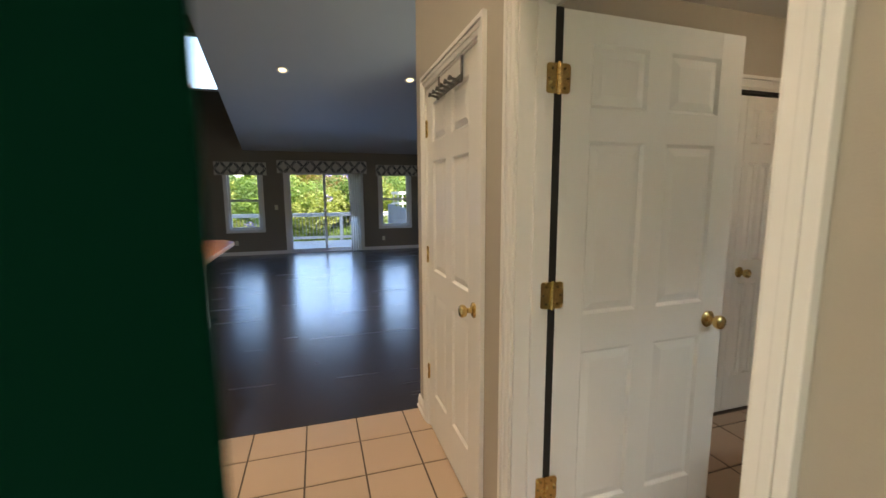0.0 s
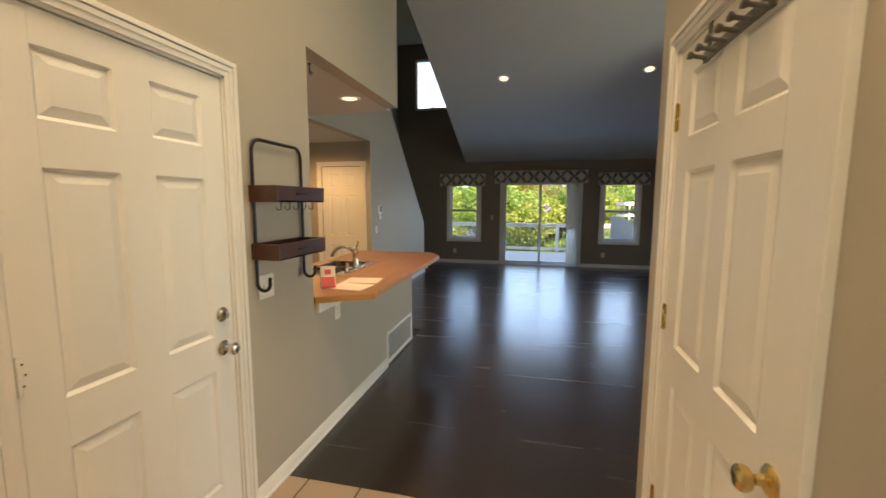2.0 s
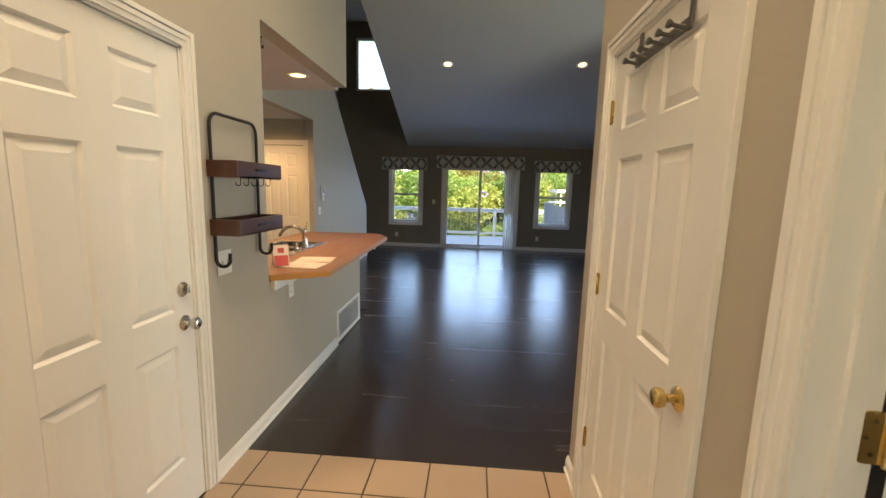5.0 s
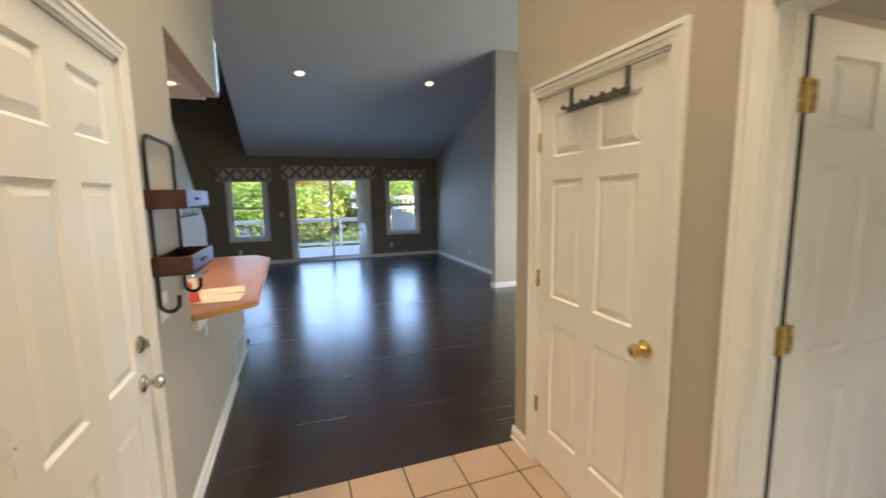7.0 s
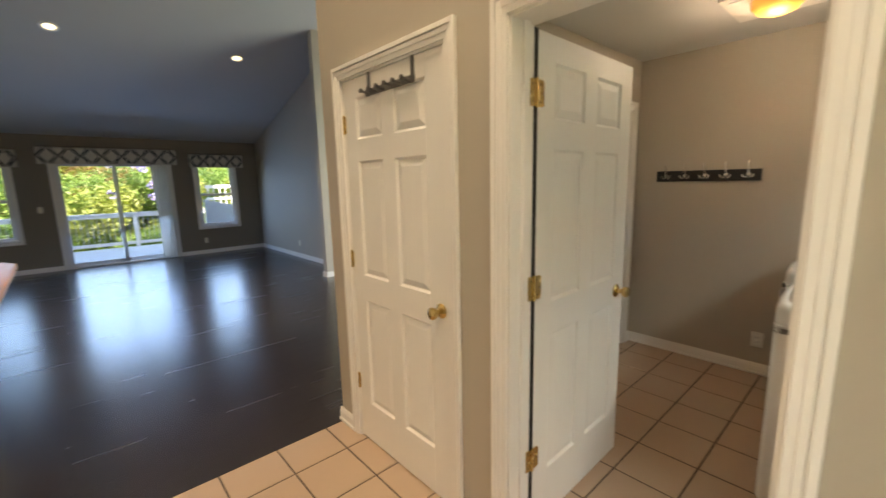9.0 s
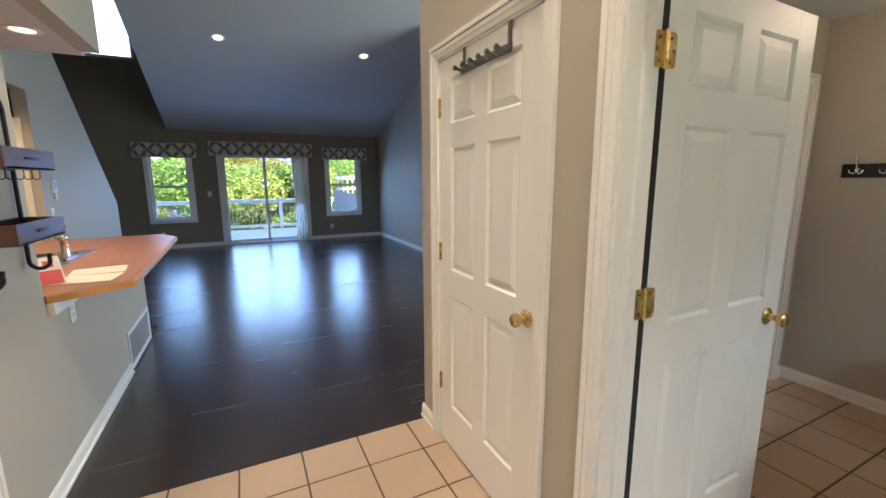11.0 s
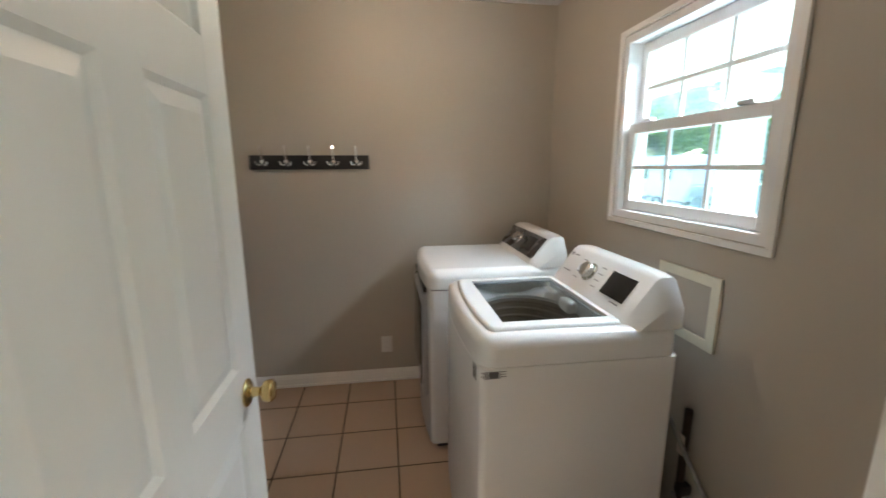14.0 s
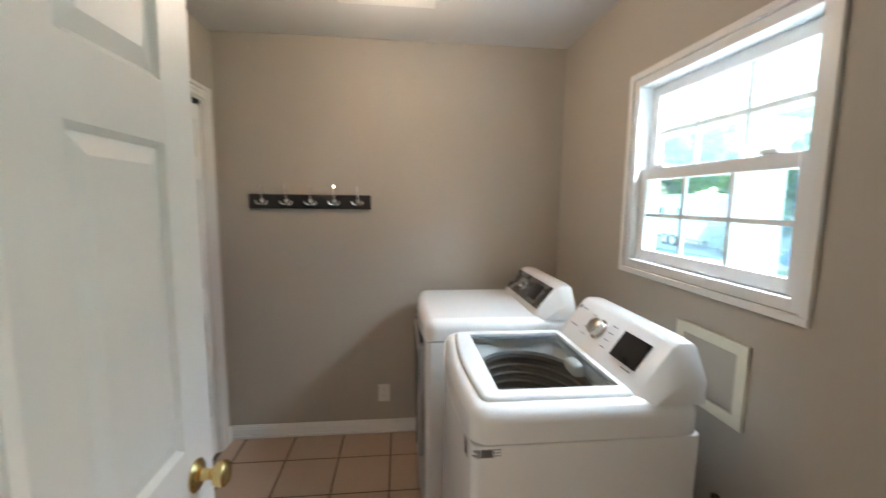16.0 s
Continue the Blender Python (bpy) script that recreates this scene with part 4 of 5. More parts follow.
plate("outlet", pose(1.62, YF, 0.30), 0.075, 0.115, "outlet", "beige outlet below the window", "outlet", IVORY)
plate("outlet", pose(2.87, 8.4, 0.30, 0, 0, -90), 0.075, 0.115, "outlet", "beige outlet on the side wall", "outlet", IVORY)
plate("light_switch", pose(-0.99, YF, 1.15), 0.075, 0.115, "switch", "beige switch beside the sliding door", "switch", IVORY)
plate("light_switch", pose(-2.30, 6.36, 1.10, 0, 0, 90), 0.075, 0.115, "switch", "white switch below the thermostat", "switch")
th = thing("thermostat", pose(-2.30, 6.48, 1.34, 0, 0, 90), "white wall thermostat with black display", "thermostat")
part("body", boxes((-0.045, 0.045, -0.025, 0, -0.02, 0.13), bevel=0.008), PLASTIC, th)
part("display", boxes((-0.03, 0.03, -0.028, -0.024, 0.03, 0.12), bevel=0.004), SCREEN, th)
part("holder", boxes((-0.02, 0.045, -0.02, 0, -0.09, -0.03), bevel=0.005), PLASTIC, th)

vt = thing("air_return_vent", pose(XW, 3.94, 0.0), "white louvred air return low on the half wall", "vent")
part("frame", boxes((0, 0.012, 0, 0.74, 0.02, 0.05), (0, 0.012, 0, 0.74, 0.29, 0.32), (0, 0.012, 0, 0.03, 0.05, 0.29), (0, 0.012, 0.71, 0.74, 0.05, 0.29), bevel=0.002), WHITE, vt, smooth=False)
part("backing", boxes((0, 0.003, 0.03, 0.71, 0.05, 0.29)), mat("vent_shadow", (0.25, 0.24, 0.22), 0.8), vt, smooth=False)
for i in range(14):
    s = part("slat", boxes((-0.001, 0.001, 0, 0.68, -0.008, 0.008)), WHITE, vt, smooth=False)
    s.matrix_local = pose(0.008, 0.03, 0.062 + i * 0.0165, 0, 35, 0)
for x in (-1.72, 2.0):
    v = thing("floor_vent", pose(x, YF - 0.10, 0.0), "tan floor register by the end wall", "vent", "floor registers")
    part("frame", boxes((-0.15, 0.15, -0.05, 0.05, 0.001, 0.006), bevel=0.002), mat("tan_metal", (0.28, 0.23, 0.17), 0.4, 0.3), v)
ch = thing("ceiling_hook", pose(-1.36, 3.0, KZ), "small black hook in the kitchen ceiling", "hook")
part("hook", tube(bmesh.new(), [(0, 0, 0), (0, 0, -0.045), *arc((0, 0.014, -0.05), (0, -1, 0), (0, 0, -1), 0.014, 0, 220, 8)], 0.004, 8), BLACKMETAL, ch)
part("plate", lathe(bmesh.new(), [(0, 0), (0.012, 0), (0.012, -0.005), (0, -0.006)], n=12), BLACKMETAL, ch)

# over-door hook rack on the closet door
PEWTER = mat("dark_pewter", (0.16, 0.15, 0.14), 0.4, 0.7, var=0.15, scale=25, fine=200)
oh = thing("over_door_rack", pose(XE, 0, 0), "pewter over-door hook bar hung on the closet door", "rack")
ZB = 1.94
for y in (1.565, 1.905):
    part("strap", boxes((-0.006, -0.003, y - 0.011, y + 0.011, ZB - 0.02, 2.028), (-0.006, 0.0, y - 0.011, y + 0.011, 2.027, 2.030), bevel=0.0008), PEWTER, oh, smooth=False)
part("bar", boxes((-0.013, -0.006, 1.545, 1.925, ZB - 0.02, ZB + 0.012), bevel=0.003), PEWTER, oh)
for i in range(6):
    y = 1.575 + i * 0.064
    part("hook", lathe(bmesh.new(), [(0, 0), (0.007, 0), (0.006, 0.02), (0.006, 0.035), (0.011, 0.042), (0.011, 0.05), (0, 0.052)], n=12), PEWTER, oh).matrix_local = pose(-0.012, y, ZB - 0.012, 0, -78, 0)

# coat rack in the laundry room
cr = thing("coat_rack", pose(LX1, 1.163, 1.505, 0, 0, -90), "black wooden coat rack with five silver hooks", "coat rack")
part("board", boxes((-0.358, 0.358, -0.018, 0, -0.043, 0.043), bevel=0.004), mat("black_lacquer", (0.012, 0.011, 0.012), 0.35, var=0.1), cr)
for i in range(5):
    x = (i - 2) * 0.14
    h = part("hook", tube(bmesh.new(), [(x, -0.018, 0.015), (x, -0.03, 0.02), (x, -0.04, 0.05), (x, -0.055, 0.085), (x, -0.05, 0.098)], 0.005, 8), CHROME, cr, "silver double hook")
    for s in (-1, 1):
        part("prong", tube(bmesh.new(), [(x, -0.02, -0.005), (x + s * 0.012, -0.036, -0.018), (x + s * 0.028, -0.044, -0.012), (x + s * 0.034, -0.044, 0.006)], 0.005, 8), CHROME, h)
    part("rosette", lathe(bmesh.new(), [(0, 0), (0.016, 0), (0.013, 0.006), (0, 0.008)], n=14), CHROME, h).matrix_local = pose(x, -0.018, 0.005, 90, 0, 0)

# ---- washer and dryer ----


def rounded_block(x0, x1, y0, y1, z0, z1, r, seg=4):
    bm = bmesh.new()
    v = bmesh.ops.create_cube(bm, size=1, matrix=Matrix.Translation(((x0 + x1) / 2, (y0 + y1) / 2, (z0 + z1) / 2)) @ Matrix.Diagonal((x1 - x0, y1 - y0, z1 - z0, 1)))
    bmesh.ops.bevel(bm, geom=bm.edges[:], offset=r, segments=seg, affect="EDGES", profile=0.5)
    return bm


def console(bm, w, y_back, z0, run, rise, r=0.03):
    """The control console at the back of a laundry machine: a sloping face with rounded ends."""
    n = 14
    prof = [(y_back, z0), (y_back + run, z0), (y_back + run - 0.02, z0 + 0.03), (y_back + 0.075, z0 + rise - 0.012), (y_back + 0.055, z0 + rise), (y_back + 0.01, z0 + rise), (y_back, z0 + rise - 0.01)]
    rows = []
    for i in range(n + 1):
        u = -1 + 2 * i / n
        x = u * w / 2
        k = 1 - max(0.0, (abs(u) - 0.78) / 0.22) ** 2.6 * 0.55
        rows.append([bm.verts.new((x, y_back + (y - y_back) * (0.6 + 0.4 * k), z0 + (z - z0) * k)) for y, z in prof])
    for p, q in zip(rows, rows[1:]):
        for j in range(len(prof)):
            bm.faces.new((p[j], q[j], q[(j + 1) % len(prof)], p[(j + 1) % len(prof)]))
    bm.faces.new(rows[0])
    bm.faces.new(rows[-1][::-1])
    return bm


def console_frame(y_back, z0, run, rise):
    """The middle of the console's sloping face and its turn about x."""
    a, b = Vector((0, y_back + run - 0.02, z0 + 0.03)), Vector((0, y_back + 0.075, z0 + rise - 0.012))
    up = (b - a).normalized()
    nrm = Vector((1, 0, 0)).cross(up).normalized()
    if nrm.y < 0:
        nrm.negate()
    m = Matrix((Vector((-1, 0, 0)), up, nrm)).transposed().to_4x4()
    m.translation = (a + b) / 2 + nrm * 0.001
    return m


def soft_edge(z0, z1, r, n=5):
    """Inset and height of a wall that rounds over at its top."""
    return [(0.0, z0), (0.0, z1 - r)] + [(r * (1 - math.cos(radians(90 * k / n))), z1 - r + r * math.sin(radians(90 * k / n))) for k in range(1, n + 1)] + [(r + 0.003, z1)]


def bowed_block(x0, x1, y0, y1, bow, c, levels, hole=None, hole_z=0.0):
    """A cabinet whose front swells forward in plan, with round corners; an opening may go through its top."""
    bm = bmesh.new()
    xm, hw = (x0 + x1) / 2, (x1 - x0) / 2

    def ring(ins, z):
        r = max(0.004, c - ins)
        a0, a1, b0, b1 = x0 + ins, x1 - ins, y0 + ins, y1 - ins
        pts = []
        for cx, cy, s in ((a1 - r, b1 - r, 0), (a0 + r, b1 - r, 90), (a0 + r, b0 + r, 180), (a1 - r, b0 + r, 270)):
            pts += [(cx + r * math.cos(radians(s + 90 * k / 5)), cy + r * math.sin(radians(s + 90 * k / 5))) for k in range(6)]
            if s == 0:
                pts += [(a1 - r + (a0 - a1 + 2 * r) * k / 10, b1) for k in range(1, 10)]
        ym = (y0 + y1) / 2
        return [(x, y - (bow * ((x - xm) / hw) ** 2 if y > ym else 0.0), z) for x, y in pts]
    rows = [ring(i, z) for i, z in levels]
    if hole:
        top = rows[-1]
        inner = [(min(max(x, hole[0]), hole[1]), min(max(y, hole[2]), hole[3]), z) for x, y, z in top]
        rows += [inner, [(x, y, hole_z) for x, y, _ in inner]]
    rings = [[bm.verts.new(p) for p in r] for r in rows]
    n = len(rings[0])
    for p, q in zip(rings, rings[1:]):
        for i in range(n):
            bm.faces.new((p[i], p[(i + 1) % n], q[(i + 1) % n], q[i]))
    if not hole:
        bm.faces.new(rings[0][::-1])
        bm.faces.new(rings[-1])
    bmesh.ops.remove_doubles(bm, verts=bm.verts[:], dist=0.00002)
    return bm


def laundry_machine(name, m, w, dpt, h, label, washer):
    t = thing(name, m, label, "washing machine" if washer else "dryer")
    x0, x1, y0, y1 = -w / 2, w / 2, -dpt / 2, dpt / 2
    bow = 0.025
    part("body", bowed_block(x0, x1, y0, y1, bow, 0.022, [(0.012, 0.03), (0.0, 0.045), (0.0, h - 0.104), (0.004, h - 0.101)], (x0 + 0.05, x1 - 0.05, y0 + 0.08, y1 - 0.06) if washer else None, 0.25), ENAMEL, t)
    part("plinth", boxes((x0 + 0.03, x1 - 0.03, y0 + 0.04, y1 - 0.06, 0.0, 0.035)), DARKRUBBER, t, "dark recessed feet", smooth=False)
    if washer:
        lx0, lx1, ly0, ly1 = x0 + 0.095, x1 - 0.095, y0 + 0.205, y1 - 0.115
        hole = (lx0, lx1, ly0, ly1)
        part("top_deck", bowed_block(x0, x1, y0, y1, bow, 0.05, soft_edge(h - 0.100, h - 0.004, 0.04), hole, h - 0.05), ENAMEL, t)
        part("lid_frame", bowed_block(x0 + 0.048, x1 - 0.048, y0 + 0.178, y1 - 0.040, bow * 0.85, 0.022, [(0.004, h - 0.030), (0.0, h - 0.022)] + soft_edge(h - 0.012, h + 0.009, 0.014), hole, h - 0.012), ENAMEL, t, "white lid with a curved front lip")
        part("lid_glass", boxes((lx0 - 0.004, lx1 + 0.004, ly0 - 0.004, ly1 + 0.004, h - 0.002, h + 0.003)), LIDGLASS, t, "tinted glass lid", smooth=False).visible_shadow = False
        edge = 0.020
        part("glass_border", boxes((lx0, lx0 + edge, ly0, ly1, h - 0.0045, h - 0.003), (lx1 - edge, lx1, ly0, ly1, h - 0.0045, h - 0.003), (lx0 + edge, lx1 - edge, ly0, ly0 + 0.012, h - 0.0045, h - 0.003)), mat("slate_blue_glass_border", (0.10, 0.12, 0.16), 0.35, var=0.05), t, "dark printed border of the glass", smooth=False)
        cx, cy = 0, (ly0 + ly1) / 2
        R = 0.215
        mm = Matrix.Translation((cx, cy, 0)) @ Matrix.Diagonal((1.12, 0.92, 1, 1))
        part("tub_ring", lathe(bmesh.new(), [(R * 1.33, h - 0.030), (R * 1.16, h - 0.034), (R * 1.06, h - 0.050), (R, h - 0.062), (R * 1.01, h - 0.075)], mm, 48), mat("pale_grey_tub_ring", (0.50, 0.51, 0.50), 0.35, var=0.04), t)
        prof = [(R * 1.0, h - 0.075)]
        for k in range(6):
            z = h - 0.085 - 0.035 * k
            prof += [(R * 0.965, z), (R * 0.965, z - 0.006), (R * 0.99, z - 0.012), (R * 0.99, z - 0.030)]
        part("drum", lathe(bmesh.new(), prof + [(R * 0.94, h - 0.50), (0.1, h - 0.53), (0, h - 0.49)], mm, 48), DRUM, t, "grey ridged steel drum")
        part("dispenser", rounded_block(-0.045, 0.045, ly0 + 0.004, ly0 + 0.05, h - 0.060, h - 0.012, 0.016), PLASTIC, t)
        cb, crun, crise = y0, 0.185, 0.165
        part("console", console(bmesh.new(), w - 0.008, cb, h - 0.012, crun, crise), ENAMEL, t)
        fm = console_frame(cb, h - 0.012, crun, crise)
        k = part("dial", lathe(bmesh.new(), [(0.041, 0), (0.040, 0.004), (0.033, 0.006), (0.032, 0.03), (0.027, 0.034), (0, 0.034)], n=32), NICKEL, t, "silver cycle dial")
        k.matrix_local = fm @ pose(-0.055, 0.002, 0)
        part("display", boxes((-0.075, 0.075, -0.048, 0.048, 0, 0.003), bevel=0.0012), SCREEN, t, "black display").matrix_local = fm @ pose(0.155, 0.0, 0)
        marks = []
        for sx in (-1, 1):
            for j in range(4):
                marks.append((-0.055 + sx * 0.075 - 0.016, -0.055 + sx * 0.075 + 0.016, -0.045 + j * 0.028, -0.042 + j * 0.028, 0, 0.0012))
        marks.append((-0.235, -0.20, 0.044, 0.049, 0, 0.0012))
        marks.append((-0.25, -0.19, -0.035, -0.031, 0, 0.0012))
        marks.append((0.165, 0.215, -0.062, -0.058, 0, 0.0012))
        for k in marks:
            part("cycle_mark", boxes(k), INKGREY, t, smooth=False).matrix_local = fm
        part("logo_shape", lathe(bmesh.new(), [(0, 0), (0.009, 0), (0.009, 0.0012), (0, 0.0012)], n=14), INKGREY, t).matrix_local = fm @ pose(-0.258, 0.047, 0)
        bm = bmesh.new()
        for j in range(6):
            box(bm, x0 - 0.0014, x0, y1 - 0.085 - 0.018 * (j % 2), y1 - 0.035 + 0.006 * (j % 3), h - 0.135 + j * 0.0042, h - 0.1335 + j * 0.0042)
        box(bm, x0 - 0.0014, x0, y1 - 0.078, y1 - 0.050, h - 0.134, h - 0.112)
        part("rating_label", bm, INKGREY, t, "small printed rating label", smooth=False)
        st = part("energy_sticker", boxes((-0.016, 0.016, 0.0, 0.0016, -0.025, 0.025)), mat("pewter_sticker", (0.20, 0.20, 0.20), 0.4, 0.3, var=0.05), t, "small dark square sticker", smooth=False)
        u = 0.83
        st.matrix_local = pose(-u * w / 2, y1 - bow * u * u + 0.0002, h - 0.135, 0, 0, math.degrees(math.atan(4 * bow * u / w)))
        part("logo_shape", lathe(bmesh.new(), [(0.006, 0.0016), (0.006, 0.0022), (0.009, 0.0022), (0.009, 0.0016)], n=18), SCREEN, st).matrix_local = pose(0, 0, -0.008, -90)
        part("print_line", boxes((-0.008, 0.008, 0.0016, 0.0021, 0.008, 0.011)), SCREEN, st, smooth=False)
    else:
        part("top_deck", bowed_block(x0, x1, y0, y1 + 0.006, bow, 0.055, soft_edge(h - 0.100, h - 0.004, 0.045)), ENAMEL, t)
        cb, crun, crise = y0, 0.185, 0.155
        part("console", console(bmesh.new(), w - 0.008, cb, h - 0.012, crun, crise), ENAMEL, t)
        fm = console_frame(cb, h - 0.012, crun, crise)
        part("control_panel", boxes((-0.27, 0.27, -0.068, 0.062, 0, 0.003), bevel=0.0012), GREYPANEL, t, "graphite control panel").matrix_local = fm
        k = part("dial", lathe(bmesh.new(), [(0.036, 0), (0.035, 0.004), (0.030, 0.006), (0.029, 0.028), (0.024, 0.031), (0, 0.031)], n=28), CHROME, t, "chrome cycle dial")
        k.matrix_local = fm @ pose(-0.06, 0, 0.002)
        part("display", boxes((-0.065, 0.065, -0.042, 0.042, 0.002, 0.005), bevel=0.001), SCREEN, t, "black display").matrix_local = fm @ pose(0.12, 0, 0)
        dr = part("front_door", rounded_block(x0 + 0.06, x1 - 0.06, y1 - 0.03, y1 + 0.012, 0.28, h - 0.14, 0.02), mat("silver_grey_trim", (0.35, 0.35, 0.36), 0.3, 0.6), t, "silver-rimmed dryer door")
        part("door_glass", rounded_block(x0 + 0.10, x1 - 0.10, y1, y1 + 0.016, 0.33, h - 0.20, 0.006), TINTED, dr, "dark door glass")
        part("handle", boxes((x0 + 0.08, x1 - 0.08, y1 - 0.018, y1 + 0.004, h - 0.135, h - 0.105), bevel=0.008), DARKRUBBER, t, "dark recessed handle")
        part("seam", boxes((x0 - 0.0012, x0 + 0.003, y0 + 0.01, y1 - 0.03, h - 0.104, h - 0.101)), INKGREY, t, smooth=False)
    return t


laundry_machine("washing_machine", pose(1.942, 0.118, 0, 0, 0, 0), 0.68, 0.686, 0.972, "white top-loading washing machine with glass lid", True)
laundry_machine("dryer", pose(2.722, 0.172, 0, 0, 0, 0), 0.68, 0.72, 0.985, "white front-loading dryer with graphite console", False)

# washer supply box, hose and pipes
wb = thing("washer_supply_box", pose(1.808, YS, 0.835), "ivory washer supply box set in the laundry wall", "utility box")
part("frame", boxes((-0.157, -0.117, 0, 0.012, 0, 0.265), (0.117, 0.157, 0, 0.012, 0, 0.265), (-0.157, 0.157, 0, 0.0118, 0.23, 0.268), (-0.157, 0.157, 0, 0.0118, 0.0, 0.038), bevel=0.003), IVORY, wb, smooth=False)
part("recess", boxes((-0.117, 0.117, 0.001, 0.004, 0.038, 0.23)), WALL, wb, smooth=False)
part("drain_hose", tube(bmesh.new(), arc((0.06, 0.03, -0.07), (-1, -0.02, 0), (0.3, 0.02, 1), 0.15, 48, 120, 10), 0.013, 10), DARKRUBBER, wb, "dark drain hose")
hs = thing("supply_hose", pose(1.605, YS, 0), "braided steel hose looping beside the washer", "hose")
part("hose", tube(bmesh.new(), [(0.16, 0.08, 0.60), (0.13, 0.07, 0.54), (0.04, 0.05, 0.42), (-0.08, 0.045, 0.32), (-0.14, 0.045, 0.24), *arc((-0.055, 0.05, 0.19), (-1, 0, 0), (0, 0, -1), 0.095, 0, 165, 12), (0.075, 0.06, 0.23), (0.085, 0.06, 0.26)], 0.009, 10), HOSE, hs)
part("valve", boxes((0.052, 0.088, 0.01, 0.06, 0.265, 0.305), bevel=0.008), DARKRUBBER, hs, "dark shut-off valve")
part("pipe", cyl(bmesh.new(), (0.092, 0.032, 0.0), (0.090, 0.032, 0.60), 0.014), mat("dark_iron_pipe", (0.05, 0.035, 0.025), 0.5, 0.6, var=0.2), hs, "dark iron pipe")
part("tag", boxes((0.075, 0.107, 0.047, 0.050, 0.42, 0.50)), PAPER, hs, "paper tag", smooth=False)

# ---- outside ----
ground = structure("ground", boxes((-300, 300, -300, 300, -0.9, -0.75)), GRASS, "mown lawn reaching into the distance", "ground")
structure("porch", boxes((-4.0, 9.0, -2.6, -0.55, -0.7, -0.06)), CONCRETE, "concrete front porch floor", "porch")
structure("porch_soffit", boxes((-4.0, 9.0, -2.8, -0.55, 2.46, 2.6), (-4.0, 9.0, -2.62, -2.40, 2.30, 2.46)), SOFFIT, "white porch ceiling and beam", "ceiling")
for x in (3.86, 6.9, -2.2):
    c = thing("porch_column", pose(x, -2.48, -0.06), "square white porch column with base and cap", "column", "porch columns")
    part("shaft", boxes((-0.12, 0.12, -0.12, 0.12, 0.12, 2.2), bevel=0.008), SOFFIT, c, smooth=False)
    part("base", boxes((-0.15, 0.15, -0.15, 0.15, 0, 0.12), bevel=0.01), SOFFIT, c, smooth=False)
    part("cap", boxes((-0.15, 0.15, -0.15, 0.15, 2.2, 2.3), bevel=0.01), SOFFIT, c, smooth=False)
    bm = bmesh.new()
    for s in (-1, 1):
        prism(bm, [(s * 0.09, 1.75), (s * 0.14, 1.85), (s * 0.17, 2.02), (s * 0.28, 2.12), (s * 0.42, 2.16), (s * 0.42, 2.24), (s * 0.09, 2.24)], "y", -0.02, 0.02)
    part("bracket", bm, SOFFIT, c, smooth=False)
structure("driveway", boxes((4, 40, -17, -12.6, -0.749, -0.735)), CONCRETE, "pale concrete driveway", "driveway")
structure("road", boxes((-300, 300, -24, -17, -0.749, -0.738)), ASPHALT, "asphalt street", "road")


def wheel(parent, x, y, z, r):
    w = part("wheel", lathe(bmesh.new(), [(r * 0.6, -0.1), (r * 0.95, -0.1), (r, -0.07), (r, 0.07), (r * 0.95, 0.1), (r * 0.6, 0.1)], n=24), DARKRUBBER, parent)
    w.matrix_local = pose(x, y, z, 90, 0, 0)
    part("rim", lathe(bmesh.new(), [(0, -0.06), (r * 0.6, -0.09), (r * 0.6, 0.09), (0, 0.06)], n=18), NICKEL, w)


def car(name, m, paint, label):
    c = thing(name, m, label, "car")
    prof = [(-2.2, 0.35), (2.2, 0.35), (2.25, 0.7), (2.1, 0.85), (1.1, 0.98), (0.45, 1.42), (-0.9, 1.46), (-1.75, 1.02), (-2.2, 0.95)]
    bm = prism(bmesh.new(), prof, "y", -0.88, 0.88)
    bmesh.ops.bevel(bm, geom=bm.edges[:], offset=0.06, segments=2, affect="EDGES")
    part("body", bm, paint, c)
    part("windows", prism(bmesh.new(), [(-1.55, 1.04), (0.95, 1.02), (0.42, 1.36), (-0.85, 1.40)], "y", -0.885, 0.885), TINTED, c, smooth=False)
    for x in (-1.4, 1.4):
        for s in (-1, 1):
            wheel(c, x, s * 0.82, 0.34, 0.34)
    for s in (-1, 1):
        part("tail_lamp", boxes((-2.23, -2.15, s * 0.7 - 0.12, s * 0.7 + 0.12, 0.75, 0.95), bevel=0.02), REDLENS, c)
        part("headlamp", boxes((2.13, 2.26, s * 0.68 - 0.12, s * 0.68 + 0.12, 0.62, 0.76), bevel=0.02), CHROME, c)
    return c


GZ = -0.735
car("car", pose(15.5, -14.6, GZ, 0, 0, 25), GREYPAINT, "grey car parked on the driveway")
car("car", pose(11.0, -13.4, GZ, 0, 0, 40), BLUEPAINT, "blue car parked on the driveway")
tr = thing("camper_trailer", pose(21.0, -15.0, GZ, 0, 0, 172), "white camper trailer parked on the driveway", "trailer")
bm = prism(bmesh.new(), [(-3, 0.5), (2.6, 0.5), (3.3, 1.3), (2.9, 2.4), (2.4, 2.75), (-3, 2.75)], "y", -1.1, 1.1)
bmesh.ops.bevel(bm, geom=bm.edges[:], offset=0.08, segments=2, affect="EDGES")
part("body", bm, SOFFIT, tr)
for x in (-1.8, 0.6):
    part("window", boxes((x, x + 0.9, 1.095, 1.115, 1.5, 2.05), bevel=0.005), TINTED, tr, smooth=False)
    part("side_window", boxes((x, x + 0.9, -1.115, -1.095, 1.5, 2.05), bevel=0.005), TINTED, tr, smooth=False)
